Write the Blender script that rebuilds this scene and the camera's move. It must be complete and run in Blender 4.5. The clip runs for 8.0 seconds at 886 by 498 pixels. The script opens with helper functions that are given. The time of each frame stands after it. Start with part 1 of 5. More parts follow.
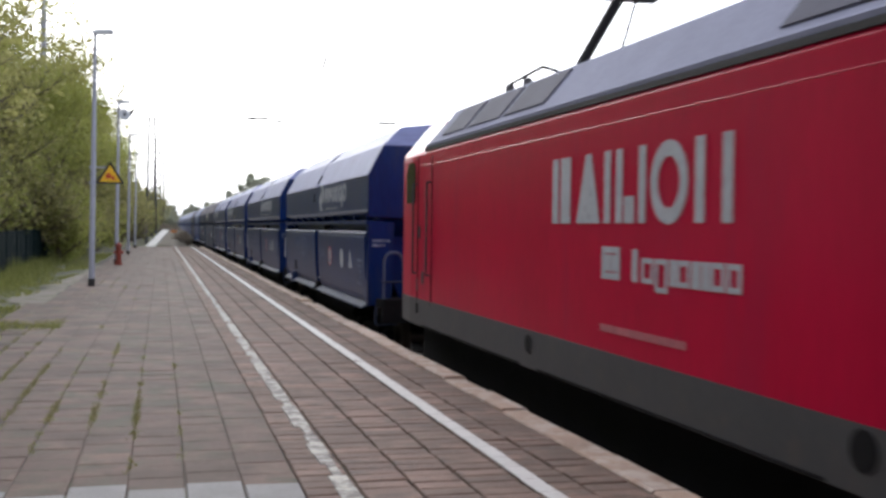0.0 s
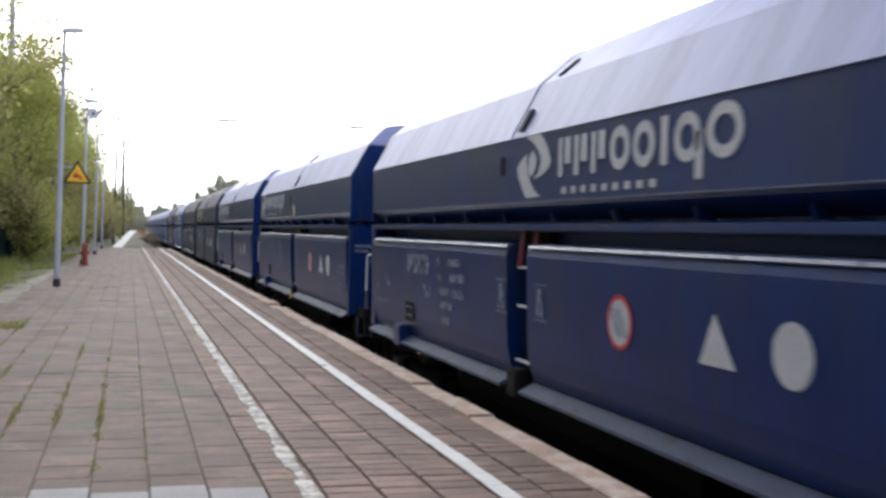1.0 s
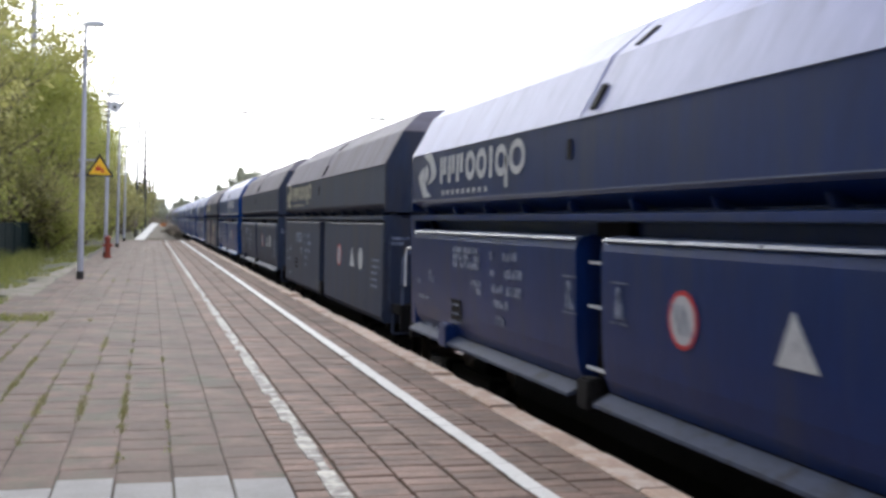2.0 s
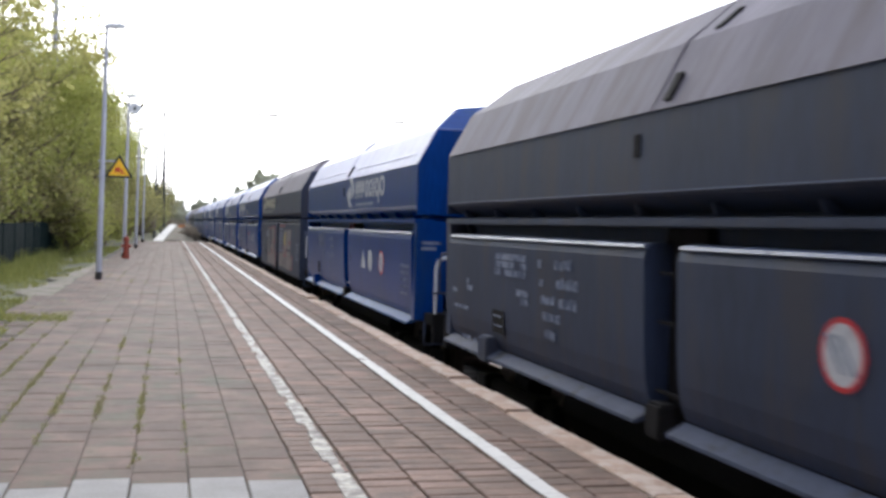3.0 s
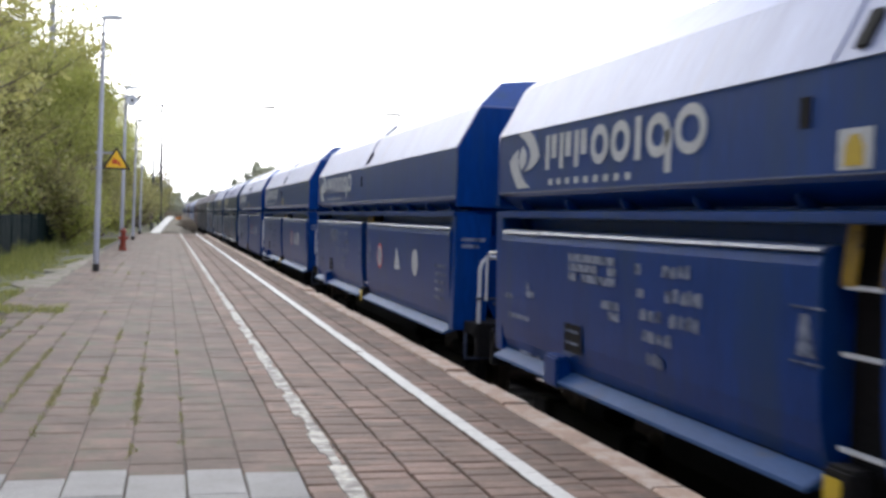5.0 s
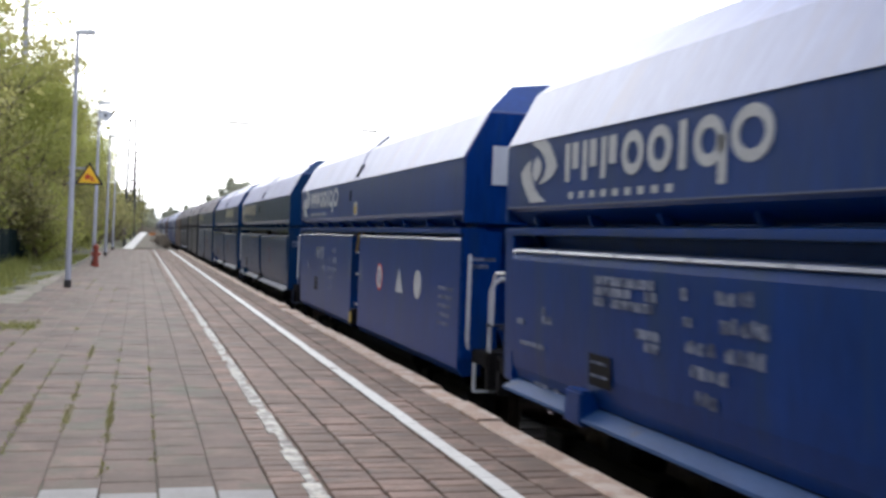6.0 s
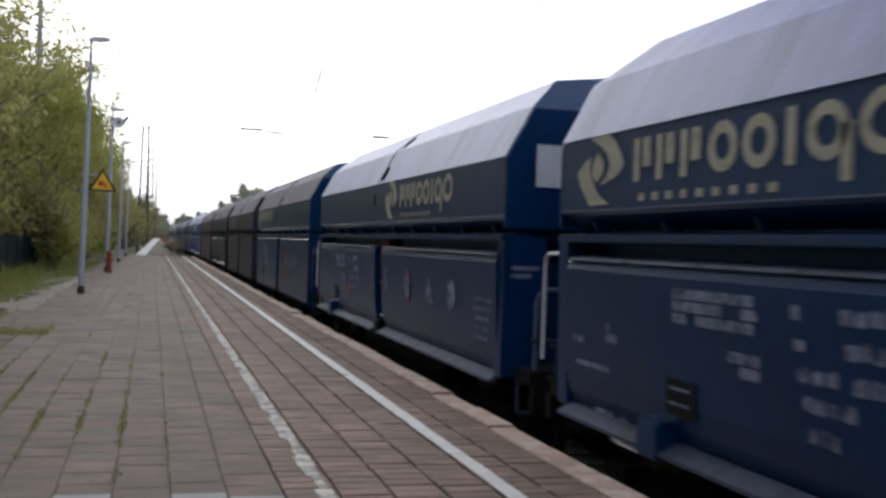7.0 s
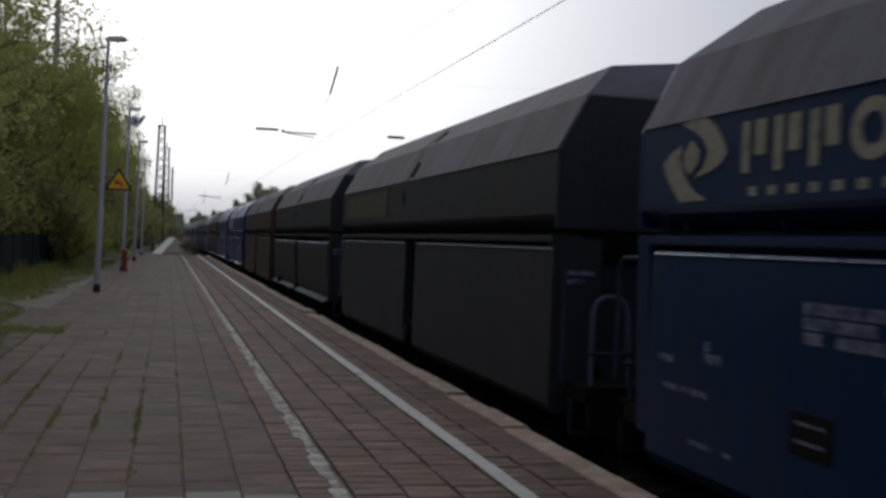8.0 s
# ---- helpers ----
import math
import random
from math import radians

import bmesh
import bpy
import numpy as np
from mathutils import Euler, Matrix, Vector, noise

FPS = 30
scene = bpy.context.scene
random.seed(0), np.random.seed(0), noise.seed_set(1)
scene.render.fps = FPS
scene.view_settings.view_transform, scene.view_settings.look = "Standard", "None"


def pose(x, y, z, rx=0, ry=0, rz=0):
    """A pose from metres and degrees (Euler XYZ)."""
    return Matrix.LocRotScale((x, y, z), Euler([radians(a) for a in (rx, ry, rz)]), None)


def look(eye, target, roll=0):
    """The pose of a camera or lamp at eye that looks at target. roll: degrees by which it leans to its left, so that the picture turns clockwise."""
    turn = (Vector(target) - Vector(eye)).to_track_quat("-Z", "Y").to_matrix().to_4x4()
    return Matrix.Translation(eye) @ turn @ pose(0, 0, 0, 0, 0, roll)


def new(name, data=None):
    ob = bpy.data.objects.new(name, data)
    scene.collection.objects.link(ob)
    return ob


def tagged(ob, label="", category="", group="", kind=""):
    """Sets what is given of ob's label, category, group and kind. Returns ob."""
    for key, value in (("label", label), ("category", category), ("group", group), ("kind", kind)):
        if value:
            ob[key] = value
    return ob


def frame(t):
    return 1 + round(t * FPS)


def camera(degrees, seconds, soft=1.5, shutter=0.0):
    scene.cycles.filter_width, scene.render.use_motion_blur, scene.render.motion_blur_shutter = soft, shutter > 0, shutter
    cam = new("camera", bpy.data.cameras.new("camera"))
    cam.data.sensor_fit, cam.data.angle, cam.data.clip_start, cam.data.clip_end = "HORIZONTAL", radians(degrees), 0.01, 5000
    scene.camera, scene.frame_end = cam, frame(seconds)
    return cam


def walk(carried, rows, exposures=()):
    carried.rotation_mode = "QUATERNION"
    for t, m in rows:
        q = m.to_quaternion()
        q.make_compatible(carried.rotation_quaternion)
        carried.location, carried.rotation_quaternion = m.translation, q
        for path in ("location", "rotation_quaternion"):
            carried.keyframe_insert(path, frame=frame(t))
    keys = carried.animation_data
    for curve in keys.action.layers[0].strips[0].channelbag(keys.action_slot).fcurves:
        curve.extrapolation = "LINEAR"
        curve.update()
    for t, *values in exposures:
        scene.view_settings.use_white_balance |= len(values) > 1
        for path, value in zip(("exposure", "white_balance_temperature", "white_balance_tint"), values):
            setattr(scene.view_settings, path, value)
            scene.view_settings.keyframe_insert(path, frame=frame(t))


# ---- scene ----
# The camera: held at eye height on the platform, it only turns. Rows: seconds, turn to the right, tilt up, roll.
EYE = Vector((0, 0, 1.6))
TURNS = [
    (0.0, 14.76, -1.07, 0.73),
    (0.1, 15.00, -0.83, 0.87),
    (0.2, 15.26, -0.69, 1.00),
    (0.3, 15.57, -0.54, 1.14),
    (0.4, 15.85, -0.45, 1.28),
    (0.5, 16.08, -0.46, 1.42),
    (0.6, 16.16, -0.41, 1.46),
    (0.7, 16.19, -0.48, 1.51),
    (0.8, 16.19, -0.59, 1.55),
    (0.9, 16.36, -0.75, 1.59),
    (1.0, 16.39, -0.74, 1.63),
    (1.1, 16.38, -0.69, 1.58),
    (1.2, 16.30, -0.77, 1.52),
    (1.3, 16.24, -0.89, 1.47),
    (1.4, 16.07, -0.97, 1.41),
    (1.5, 15.96, -1.18, 1.36),
    (1.6, 15.88, -1.27, 1.35),
    (1.7, 15.74, -1.31, 1.34),
    (1.8, 15.63, -1.29, 1.33),
    (1.9, 15.55, -1.21, 1.32),
    (2.0, 15.30, -1.26, 1.31),
    (2.1, 15.14, -1.09, 1.35),
    (2.2, 14.87, -1.27, 1.38),
    (3.3, 14.35, -0.88, 1.79),
    (3.4, 14.35, -0.78, 1.82),
    (3.5, 14.30, -0.78, 1.86),
    (3.7, 14.15, -0.51, 1.76),
    (3.9, 14.36, -0.50, 1.65),
    (4.0, 14.42, -0.66, 1.60),
    (4.1, 14.56, -0.48, 1.66),
    (4.2, 14.70, -0.46, 1.72),
    (4.3, 14.67, -0.14, 1.78),
    (4.4, 14.79, -0.18, 1.84),
    (4.5, 14.74, -0.70, 1.90),
    (4.6, 14.61, -1.22, 1.91),
    (4.7, 14.28, -1.71, 1.92),
    (5.8, 15.90, -0.41, 2.04),
    (5.9, 15.93, -0.44, 2.05),
    (6.0, 15.85, -0.55, 2.06),
    (6.1, 15.82, -0.63, 2.04),
    (6.2, 15.87, -0.39, 2.02),
    (6.3, 15.73, -0.14, 2.00),
    (6.4, 15.80, 0.19, 1.98),
    (6.5, 15.55, 0.10, 1.96),
    (7.0, 15.20, -0.25, 2.03),
    (7.5, 14.73, -0.31, 2.11),
    (8.0, 14.43, -0.26, 2.30),
]
EXPOSURES = [(t, e, 6300, 9) for t, e in ((0.0, -0.1), (0.5, 0.06), (1.0, 0.24), (2.0, 0.34), (4.0, 0.48), (4.5, 0.4), (6.0, 0.3), (6.5, 0.14), (7.0, -0.55), (7.5, -1.3), (8.0, -1.8))]


def gaze(yaw, pitch, roll):
    a, b = radians(yaw), radians(pitch)
    return look(EYE, EYE + Vector((math.sin(a) * math.cos(b), math.cos(a) * math.cos(b), math.sin(b))), roll)


cam = camera(44.85, 8.0, soft=3.1, shutter=0.08)
walk(cam, [(t, gaze(a, b, c)) for t, a, b, c in TURNS], EXPOSURES)

# World: a bright overcast sky and a very soft sun.
SUN_ELEVATION, SUN_AZIMUTH = 24, 0
world = bpy.data.worlds.new("world")
scene.world = world
world.use_nodes = True
sky = world.node_tree.nodes.new("ShaderNodeTexSky")
sky.sky_type, sky.sun_disc = "NISHITA", False
sky.sun_elevation, sky.sun_rotation = radians(SUN_ELEVATION), radians(SUN_AZIMUTH)
sky.air_density, sky.dust_density, sky.ozone_density = 1.0, 5.0, 1.0
backdrop = world.node_tree.nodes["Background"]
backdrop.inputs["Strength"].default_value = 0.15
# a thin even layer of cloud veils the sky
cloud = world.node_tree.nodes.new("ShaderNodeMix")
cloud.data_type = "RGBA"
cloud.inputs["Factor"].default_value = 0.4
cloud.inputs["B"].default_value = (13.4, 14.4, 17.4, 1)
haze = world.node_tree.nodes.new("ShaderNodeHueSaturation")
haze.inputs["Saturation"].default_value = 0.22
world.node_tree.links.new(sky.outputs[0], haze.inputs["Color"])
world.node_tree.links.new(haze.outputs[0], cloud.inputs["A"])
world.node_tree.links.new(cloud.outputs["Result"], backdrop.inputs["Color"])
sun = new("sun", bpy.data.lights.new("sun", "SUN"))
sun.data.energy, sun.data.angle, sun.data.color = 0.8, radians(25), (1.0, 0.98, 0.95)
az, el = radians(SUN_AZIMUTH), radians(SUN_ELEVATION)
sun.matrix_world = look((0, 0, 30), Vector((0, 0, 30)) - Vector((math.sin(az) * math.cos(el), math.cos(az) * math.cos(el), math.sin(el))))


# ---- materials ----
def material(name, colour, rough=0.6, metal=0.0, vary=0.25, scale=3.0, fine=40.0, bump=0.15, stretch=(1, 1, 1), dirt=None, dirt_at=0.62, coat=0.0, shine=0.5, pieces="", piece_vary=0.0, stain=None, tint=None):
    """A surface with grain at two scales, optional dirt patches, and variation from piece to piece."""
    m = bpy.data.materials.new(name)
    m.use_nodes = True
    nt = m.node_tree
    n, link = nt.nodes, nt.links.new
    b = n["Principled BSDF"]
    b.inputs["Roughness"].default_value, b.inputs["Metallic"].default_value = rough, metal
    b.inputs["Coat Weight"].default_value = coat
    b.inputs["Specular IOR Level"].default_value = shine
    if tint:
        b.inputs["Specular Tint"].default_value = (*tint, 1)
    tc, mp, info = n.new("ShaderNodeTexCoord"), n.new("ShaderNodeMapping"), n.new("ShaderNodeObjectInfo")
    mp.inputs["Scale"].default_value = stretch
    shift = n.new("ShaderNodeVectorMath")
    shift.operation = "MULTIPLY_ADD"
    link(info.outputs["Random"], shift.inputs[0])
    shift.inputs[1].default_value = (37, 53, 11)
    link(tc.outputs["Object"], shift.inputs[2])
    link(shift.outputs[0], mp.inputs["Vector"])
    big, small = n.new("ShaderNodeTexNoise"), n.new("ShaderNodeTexNoise")
    for tex, s in ((big, scale), (small, fine)):
        tex.inputs["Scale"].default_value, tex.inputs["Detail"].default_value = s, 5
        link(mp.outputs[0], tex.inputs["Vector"])
    add = n.new("ShaderNodeMath")
    add.operation = "ADD"
    link(big.outputs["Fac"], add.inputs[0])
    link(small.outputs["Fac"], add.inputs[1])
    rng = n.new("ShaderNodeMapRange")
    rng.inputs["From Min"].default_value, rng.inputs["From Max"].default_value = 0.6, 1.4
    rng.inputs["To Min"].default_value, rng.inputs["To Max"].default_value = 1 - vary, 1 + vary
    link(add.outputs[0], rng.inputs["Value"])
    value = rng.outputs[0]
    if pieces:
        geo = n.new("ShaderNodeNewGeometry")
        pr = n.new("ShaderNodeMapRange")
        pr.inputs["To Min"].default_value, pr.inputs["To Max"].default_value = 1 - piece_vary, 1 + piece_vary
        link(info.outputs["Random"] if pieces == "object" else geo.outputs["Random Per Island"], pr.inputs["Value"])
        mul = n.new("ShaderNodeMath")
        mul.operation = "MULTIPLY"
        link(value, mul.inputs[0])
        link(pr.outputs[0], mul.inputs[1])
        value = mul.outputs[0]
    col = n.new("ShaderNodeVectorMath")
    col.operation = "SCALE"
    col.inputs[0].default_value = colour
    link(value, col.inputs["Scale"])
    out = col.outputs[0]
    if dirt:
        mask = n.new("ShaderNodeTexNoise")
        mask.inputs["Scale"].default_value, mask.inputs["Detail"].default_value, mask.inputs["Roughness"].default_value = scale * 1.7, 8, 0.65
        link(mp.outputs[0], mask.inputs["Vector"])
        step = n.new("ShaderNodeMapRange")
        step.inputs["From Min"].default_value, step.inputs["From Max"].default_value = dirt_at - 0.08, dirt_at + 0.08
        link(mask.outputs["Fac"], step.inputs["Value"])
        mix = n.new("ShaderNodeMix")
        mix.data_type = "RGBA"
        link(step.outputs[0], mix.inputs["Factor"])
        link(out, mix.inputs["A"])
        mix.inputs["B"].default_value = (*dirt, 1)
        out = mix.outputs["Result"]
    if stain:
        # broad blotches that run on across all the pieces
        place = n.new("ShaderNodeNewGeometry")
        blot = n.new("ShaderNodeTexNoise")
        blot.inputs["Scale"].default_value, blot.inputs["Detail"].default_value, blot.inputs["Roughness"].default_value = 1.1, 9, 0.72
        link(place.outputs["Position"], blot.inputs["Vector"])
        much = n.new("ShaderNodeMapRange")
        much.inputs["From Min"].default_value, much.inputs["From Max"].default_value, much.inputs["To Max"].default_value = 0.43, 0.62, 0.85
        link(blot.outputs["Fac"], much.inputs["Value"])
        over = n.new("ShaderNodeMix")
        over.data_type = "RGBA"
        link(much.outputs[0], over.inputs["Factor"])
        link(out, over.inputs["A"])
        over.inputs["B"].default_value = (*stain, 1)
        out = over.outputs["Result"]
    link(out, b.inputs["Base Color"])
    if bump:
        bp = n.new("ShaderNodeBump")
        bp.inputs["Strength"].default_value, bp.inputs["Distance"].default_value = bump, 0.02
        link(add.outputs[0], bp.inputs["Height"])
        link(bp.outputs[0], b.inputs["Normal"])
    return m


def leaf_material(name, colour, other):
    m = bpy.data.materials.new(name)
    m.use_nodes = True
    n, link = m.node_tree.nodes, m.node_tree.links.new
    b = n["Principled BSDF"]
    b.inputs["Roughness"].default_value = 0.6
    geo = n.new("ShaderNodeNewGeometry")
    ramp = n.new("ShaderNodeMix")
    ramp.data_type = "RGBA"
    ramp.inputs["A"].default_value, ramp.inputs["B"].default_value = (*colour, 1), (*other, 1)
    link(geo.outputs["Random Per Island"], ramp.inputs["Factor"])
    link(ramp.outputs["Result"], b.inputs["Base Color"])
    thin, mix = n.new("ShaderNodeBsdfTranslucent"), n.new("ShaderNodeMixShader")
    link(ramp.outputs["Result"], thin.inputs["Color"])
    mix.inputs["Fac"].default_value = 0.5
    link(b.outputs[0], mix.inputs[1])
    link(thin.outputs[0], mix.inputs[2])
    link(mix.outputs[0], n["Material Output"].inputs["Surface"])
    return m


BRICK = material("brick_paver", (0.222, 0.14, 0.105), 0.85, vary=0.28, scale=2.0, fine=60, bump=0.35, dirt=(0.13, 0.095, 0.075), dirt_at=0.58, pieces="object", piece_vary=0.2, stain=(0.14, 0.092, 0.066))
BRICK_FAR = material("brick_paver_far", (0.222, 0.14, 0.105), 0.85, vary=0.28, scale=2.0, fine=60, bump=0.35, dirt=(0.13, 0.095, 0.075), dirt_at=0.58, pieces="island", piece_vary=0.2, stain=(0.14, 0.092, 0.066))
PAVER = material("paver_concrete", (0.163, 0.1, 0.077), 0.85, vary=0.24, scale=1.1, fine=60, bump=0.3, dirt=(0.1, 0.087, 0.056), dirt_at=0.55, pieces="object", piece_vary=0.13, stain=(0.086, 0.057, 0.04))
PAVER_FAR = material("paver_concrete_far", (0.163, 0.1, 0.077), 0.85, vary=0.24, scale=1.1, fine=60, bump=0.3, dirt=(0.1, 0.087, 0.056), dirt_at=0.55, pieces="island", piece_vary=0.13, stain=(0.086, 0.057, 0.04))
TILE = material("pale_tile", (0.24, 0.222, 0.212), 0.8, vary=0.22, scale=4, fine=60, bump=0.2, pieces="object", piece_vary=0.08)
JOINT = material("joint_earth", (0.062, 0.046, 0.034), 0.95, vary=0.4, scale=4, fine=50, dirt=(0.085, 0.085, 0.035), dirt_at=0.58)
COPING = material("coping_stone", (0.45, 0.31, 0.23), 0.85, vary=0.3, scale=3, fine=50, bump=0.4, dirt=(0.57, 0.46, 0.385), dirt_at=0.54, pieces="object", piece_vary=0.12)
WHITE_LINE = material("white_line_paint", (0.6, 0.57, 0.53), 0.7, vary=0.12, scale=5, fine=50, dirt=(0.45, 0.42, 0.38), dirt_at=0.66)
WORN_LINE = material("worn_line_paint", (0.5, 0.46, 0.39), 0.8, vary=0.2, scale=5, fine=50, dirt=(0.2, 0.175, 0.155), dirt_at=0.5)
GRASS_GROUND = material("grass_ground", (0.1, 0.1, 0.05), 0.95, vary=0.5, scale=0.6, fine=20, bump=0.5, dirt=(0.2, 0.16, 0.1), dirt_at=0.6)
GRASS = leaf_material("grass_blade", (0.17, 0.19, 0.05), (0.35, 0.35, 0.11))
WEED = leaf_material("weed_blade", (0.2, 0.2, 0.075), (0.32, 0.29, 0.12))
PATH = material("worn_path", (0.24, 0.205, 0.17), 0.9, vary=0.35, scale=1.2, fine=30, bump=0.4, dirt=(0.13, 0.12, 0.06), dirt_at=0.52)
BANK = material("bank_earth", (0.1, 0.072, 0.052), 0.95, vary=0.4, scale=0.8, fine=12, bump=0.5, dirt=(0.09, 0.085, 0.04), dirt_at=0.55)
# ballast colour darkened to carry the shade under the train
BALLAST = material("ballast", (0.045, 0.038, 0.034), 0.95, vary=0.5, scale=8, fine=30, bump=0.8)
RAIL = material("rail_steel", (0.16, 0.1, 0.07), 0.5, metal=0.7, vary=0.2)
SLEEPER = material("sleeper_concrete", (0.08, 0.07, 0.06), 0.9, vary=0.3)
BARK = material("bark", (0.13, 0.1, 0.075), 0.95, vary=0.4, scale=3, fine=25, stretch=(1, 1, 0.2), bump=0.5)
LEAF_A = leaf_material("spring_leaves", (0.33, 0.32, 0.1), (0.58, 0.54, 0.21))
LEAF_B = leaf_material("dark_leaves", (0.235, 0.225, 0.085), (0.45, 0.41, 0.17))
BRUSH = leaf_material("dry_brush", (0.19, 0.15, 0.12), (0.3, 0.26, 0.2))
LEAF_C = leaf_material("fresh_leaves", (0.3, 0.33, 0.07), (0.52, 0.52, 0.16))
MAST = material("mast_steel", (0.06, 0.06, 0.068), 0.7, vary=0.15)
GALV = material("galvanised_steel", (0.46, 0.46, 0.53), 0.6, metal=0.0, vary=0.15, scale=3, fine=30, bump=0.05)
DARK_STEEL = material("dark_steel", (0.05, 0.045, 0.045), 0.7, metal=0.3, vary=0.4, scale=3, fine=30)
LAMP_SHELL = material("pale_lamp_shell", (0.66, 0.67, 0.7), 0.5, vary=0.1, scale=4, bump=0)
# distance haze is put into this paler leaf colour
FAR_LEAF = leaf_material("far_leaves_with_painted_haze", (0.32, 0.33, 0.24), (0.48, 0.48, 0.37))
LAMP_GLASS = material("lamp_cover", (0.7, 0.7, 0.68), 0.3, vary=0.05, bump=0)
SIGN_YELLOW = material("sign_yellow", (0.95, 0.55, 0.02), 0.45, vary=0.08, bump=0)
SIGN_BLACK = material("sign_black", (0.02, 0.02, 0.02), 0.5, vary=0.1, bump=0)
SIGN_RED = material("sign_red", (0.6, 0.08, 0.02), 0.5, vary=0.1, bump=0)
RED_POST = material("red_post_paint", (0.3, 0.05, 0.028), 0.5, vary=0.2, dirt=(0.15, 0.05, 0.03))
FENCE = material("fence_green", (0.004, 0.013, 0.0135), 0.9, shine=0.1, vary=0.2, scale=2)
CONCRETE = material("pale_concrete", (0.55, 0.53, 0.49), 0.85, vary=0.2, scale=2, dirt=(0.3, 0.28, 0.24))
ORANGE = material("faded_orange", (0.55, 0.2, 0.06), 0.6, vary=0.2)
WIRE = material("copper_wire", (0.06, 0.06, 0.05), 0.6, metal=0.5, vary=0.1, bump=0)
INSULATOR = material("insulator_brown", (0.05, 0.04, 0.04), 0.35, vary=0.1, bump=0)

# train
STREAK = (1, 1, 0.18)


def paint(name, c, dirt, at=0.62, rough=0.34, tint=(0.9, 0.93, 1.0)):
    return material(name, c, rough, vary=0.32, scale=1.6, fine=22, bump=0.04, stretch=STREAK, dirt=dirt, dirt_at=at, shine=0.34, tint=tint)


# the strong blue tints put a blue sky reflection into these paints
NAVY = paint("navy_paint", (0.004, 0.021, 0.105), (0.018, 0.029, 0.08), 0.57, tint=(0.52, 0.62, 1.0))
BLUE = paint("blue_paint", (0.0015, 0.033, 0.175), (0.011, 0.04, 0.13), 0.59, tint=(0.3, 0.48, 1.0))
TEAL = paint("dull_teal_paint", (0.002, 0.026, 0.09), (0.01, 0.028, 0.068), 0.58, tint=(0.35, 0.6, 1.0))
GREY = paint("weathered_grey_paint", (0.024, 0.035, 0.07), (0.038, 0.039, 0.055), 0.56, 0.6)
SOOT = paint("sooty_dark_paint", (0.022, 0.024, 0.034), (0.032, 0.029, 0.032), 0.56, 0.6)
BROWN = paint("rusty_brown_paint", (0.07, 0.036, 0.028), (0.05, 0.038, 0.034), 0.56, 0.6)
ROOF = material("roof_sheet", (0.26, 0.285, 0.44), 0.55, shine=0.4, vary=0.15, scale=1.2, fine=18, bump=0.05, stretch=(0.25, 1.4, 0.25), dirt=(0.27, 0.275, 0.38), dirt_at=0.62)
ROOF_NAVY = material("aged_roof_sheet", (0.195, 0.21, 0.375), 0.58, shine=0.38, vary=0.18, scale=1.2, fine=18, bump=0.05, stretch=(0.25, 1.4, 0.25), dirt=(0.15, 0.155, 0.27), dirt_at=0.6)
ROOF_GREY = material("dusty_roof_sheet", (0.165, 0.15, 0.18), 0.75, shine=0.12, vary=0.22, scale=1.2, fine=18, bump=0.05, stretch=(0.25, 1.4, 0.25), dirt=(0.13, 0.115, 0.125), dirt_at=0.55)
LEDGE_DULL = material("dull_ledge_paint", (0.045, 0.055, 0.09), 0.7, vary=0.25, scale=2, fine=25, dirt=(0.03, 0.03, 0.035), dirt_at=0.6, shine=0.15)
# paler than the body: the sky's glint on rounded edges, put into colour
RIM = material("pale_rim_glint", (0.075, 0.095, 0.17), 0.5, vary=0.3, scale=3, fine=25, bump=0.05, dirt=(0.07, 0.09, 0.14), dirt_at=0.56)
LEDGE = material("ledge_paint", (0.02, 0.062, 0.175), 0.65, shine=0.25, vary=0.2, scale=2, fine=25, dirt=(0.06, 0.06, 0.07), dirt_at=0.64)
# near-black: grime plus the shade beneath the wagons, put into the colour
UNDER = material("underframe_grime_and_shade", (0.01, 0.009, 0.01), 0.9, shine=0.2, vary=0.4, scale=3, fine=25)
WHEEL = material("wheel_steel", (0.07, 0.05, 0.04), 0.6, metal=0.6, vary=0.3)
WHITE = material("marking_white", (0.5, 0.51, 0.53), 0.5, vary=0.15, scale=5, fine=30, bump=0, dirt=(0.3, 0.3, 0.34), dirt_at=0.66)
CREAM = material("yellowed_marking", (0.42, 0.39, 0.3), 0.5, vary=0.2, scale=5, fine=30, bump=0, dirt=(0.24, 0.22, 0.17), dirt_at=0.6)
OVERPAINT = material("olive_overpaint", (0.06, 0.058, 0.034), 0.6, vary=0.3, scale=3, fine=25, bump=0)
FAINT = material("faded_marking", (0.2, 0.23, 0.32), 0.6, vary=0.3, scale=5, fine=30, bump=0, dirt=(0.035, 0.055, 0.12), dirt_at=0.52)
MARK_RED = material("marking_red", (0.5, 0.02, 0.03), 0.5, vary=0.15, bump=0)
MARK_YELLOW = material("marking_yellow", (0.55, 0.38, 0.02), 0.5, vary=0.2, bump=0)
POST_RED = material("grimy_red", (0.17, 0.008, 0.02), 0.6, vary=0.3, scale=6, fine=40, dirt=(0.04, 0.01, 0.015), dirt_at=0.58)
POST_YELLOW = material("grimy_yellow", (0.28, 0.17, 0.012), 0.6, vary=0.35, scale=6, fine=40, dirt=(0.06, 0.04, 0.015), dirt_at=0.56)
GRAFFITI = material("graffiti_silver", (0.19, 0.165, 0.165), 0.6, vary=0.15, bump=0, dirt=(0.1, 0.09, 0.1), dirt_at=0.6)
GRAFFITI_DARK = material("graffiti_dark_blue", (0.012, 0.016, 0.04), 0.5, vary=0.25, bump=0)
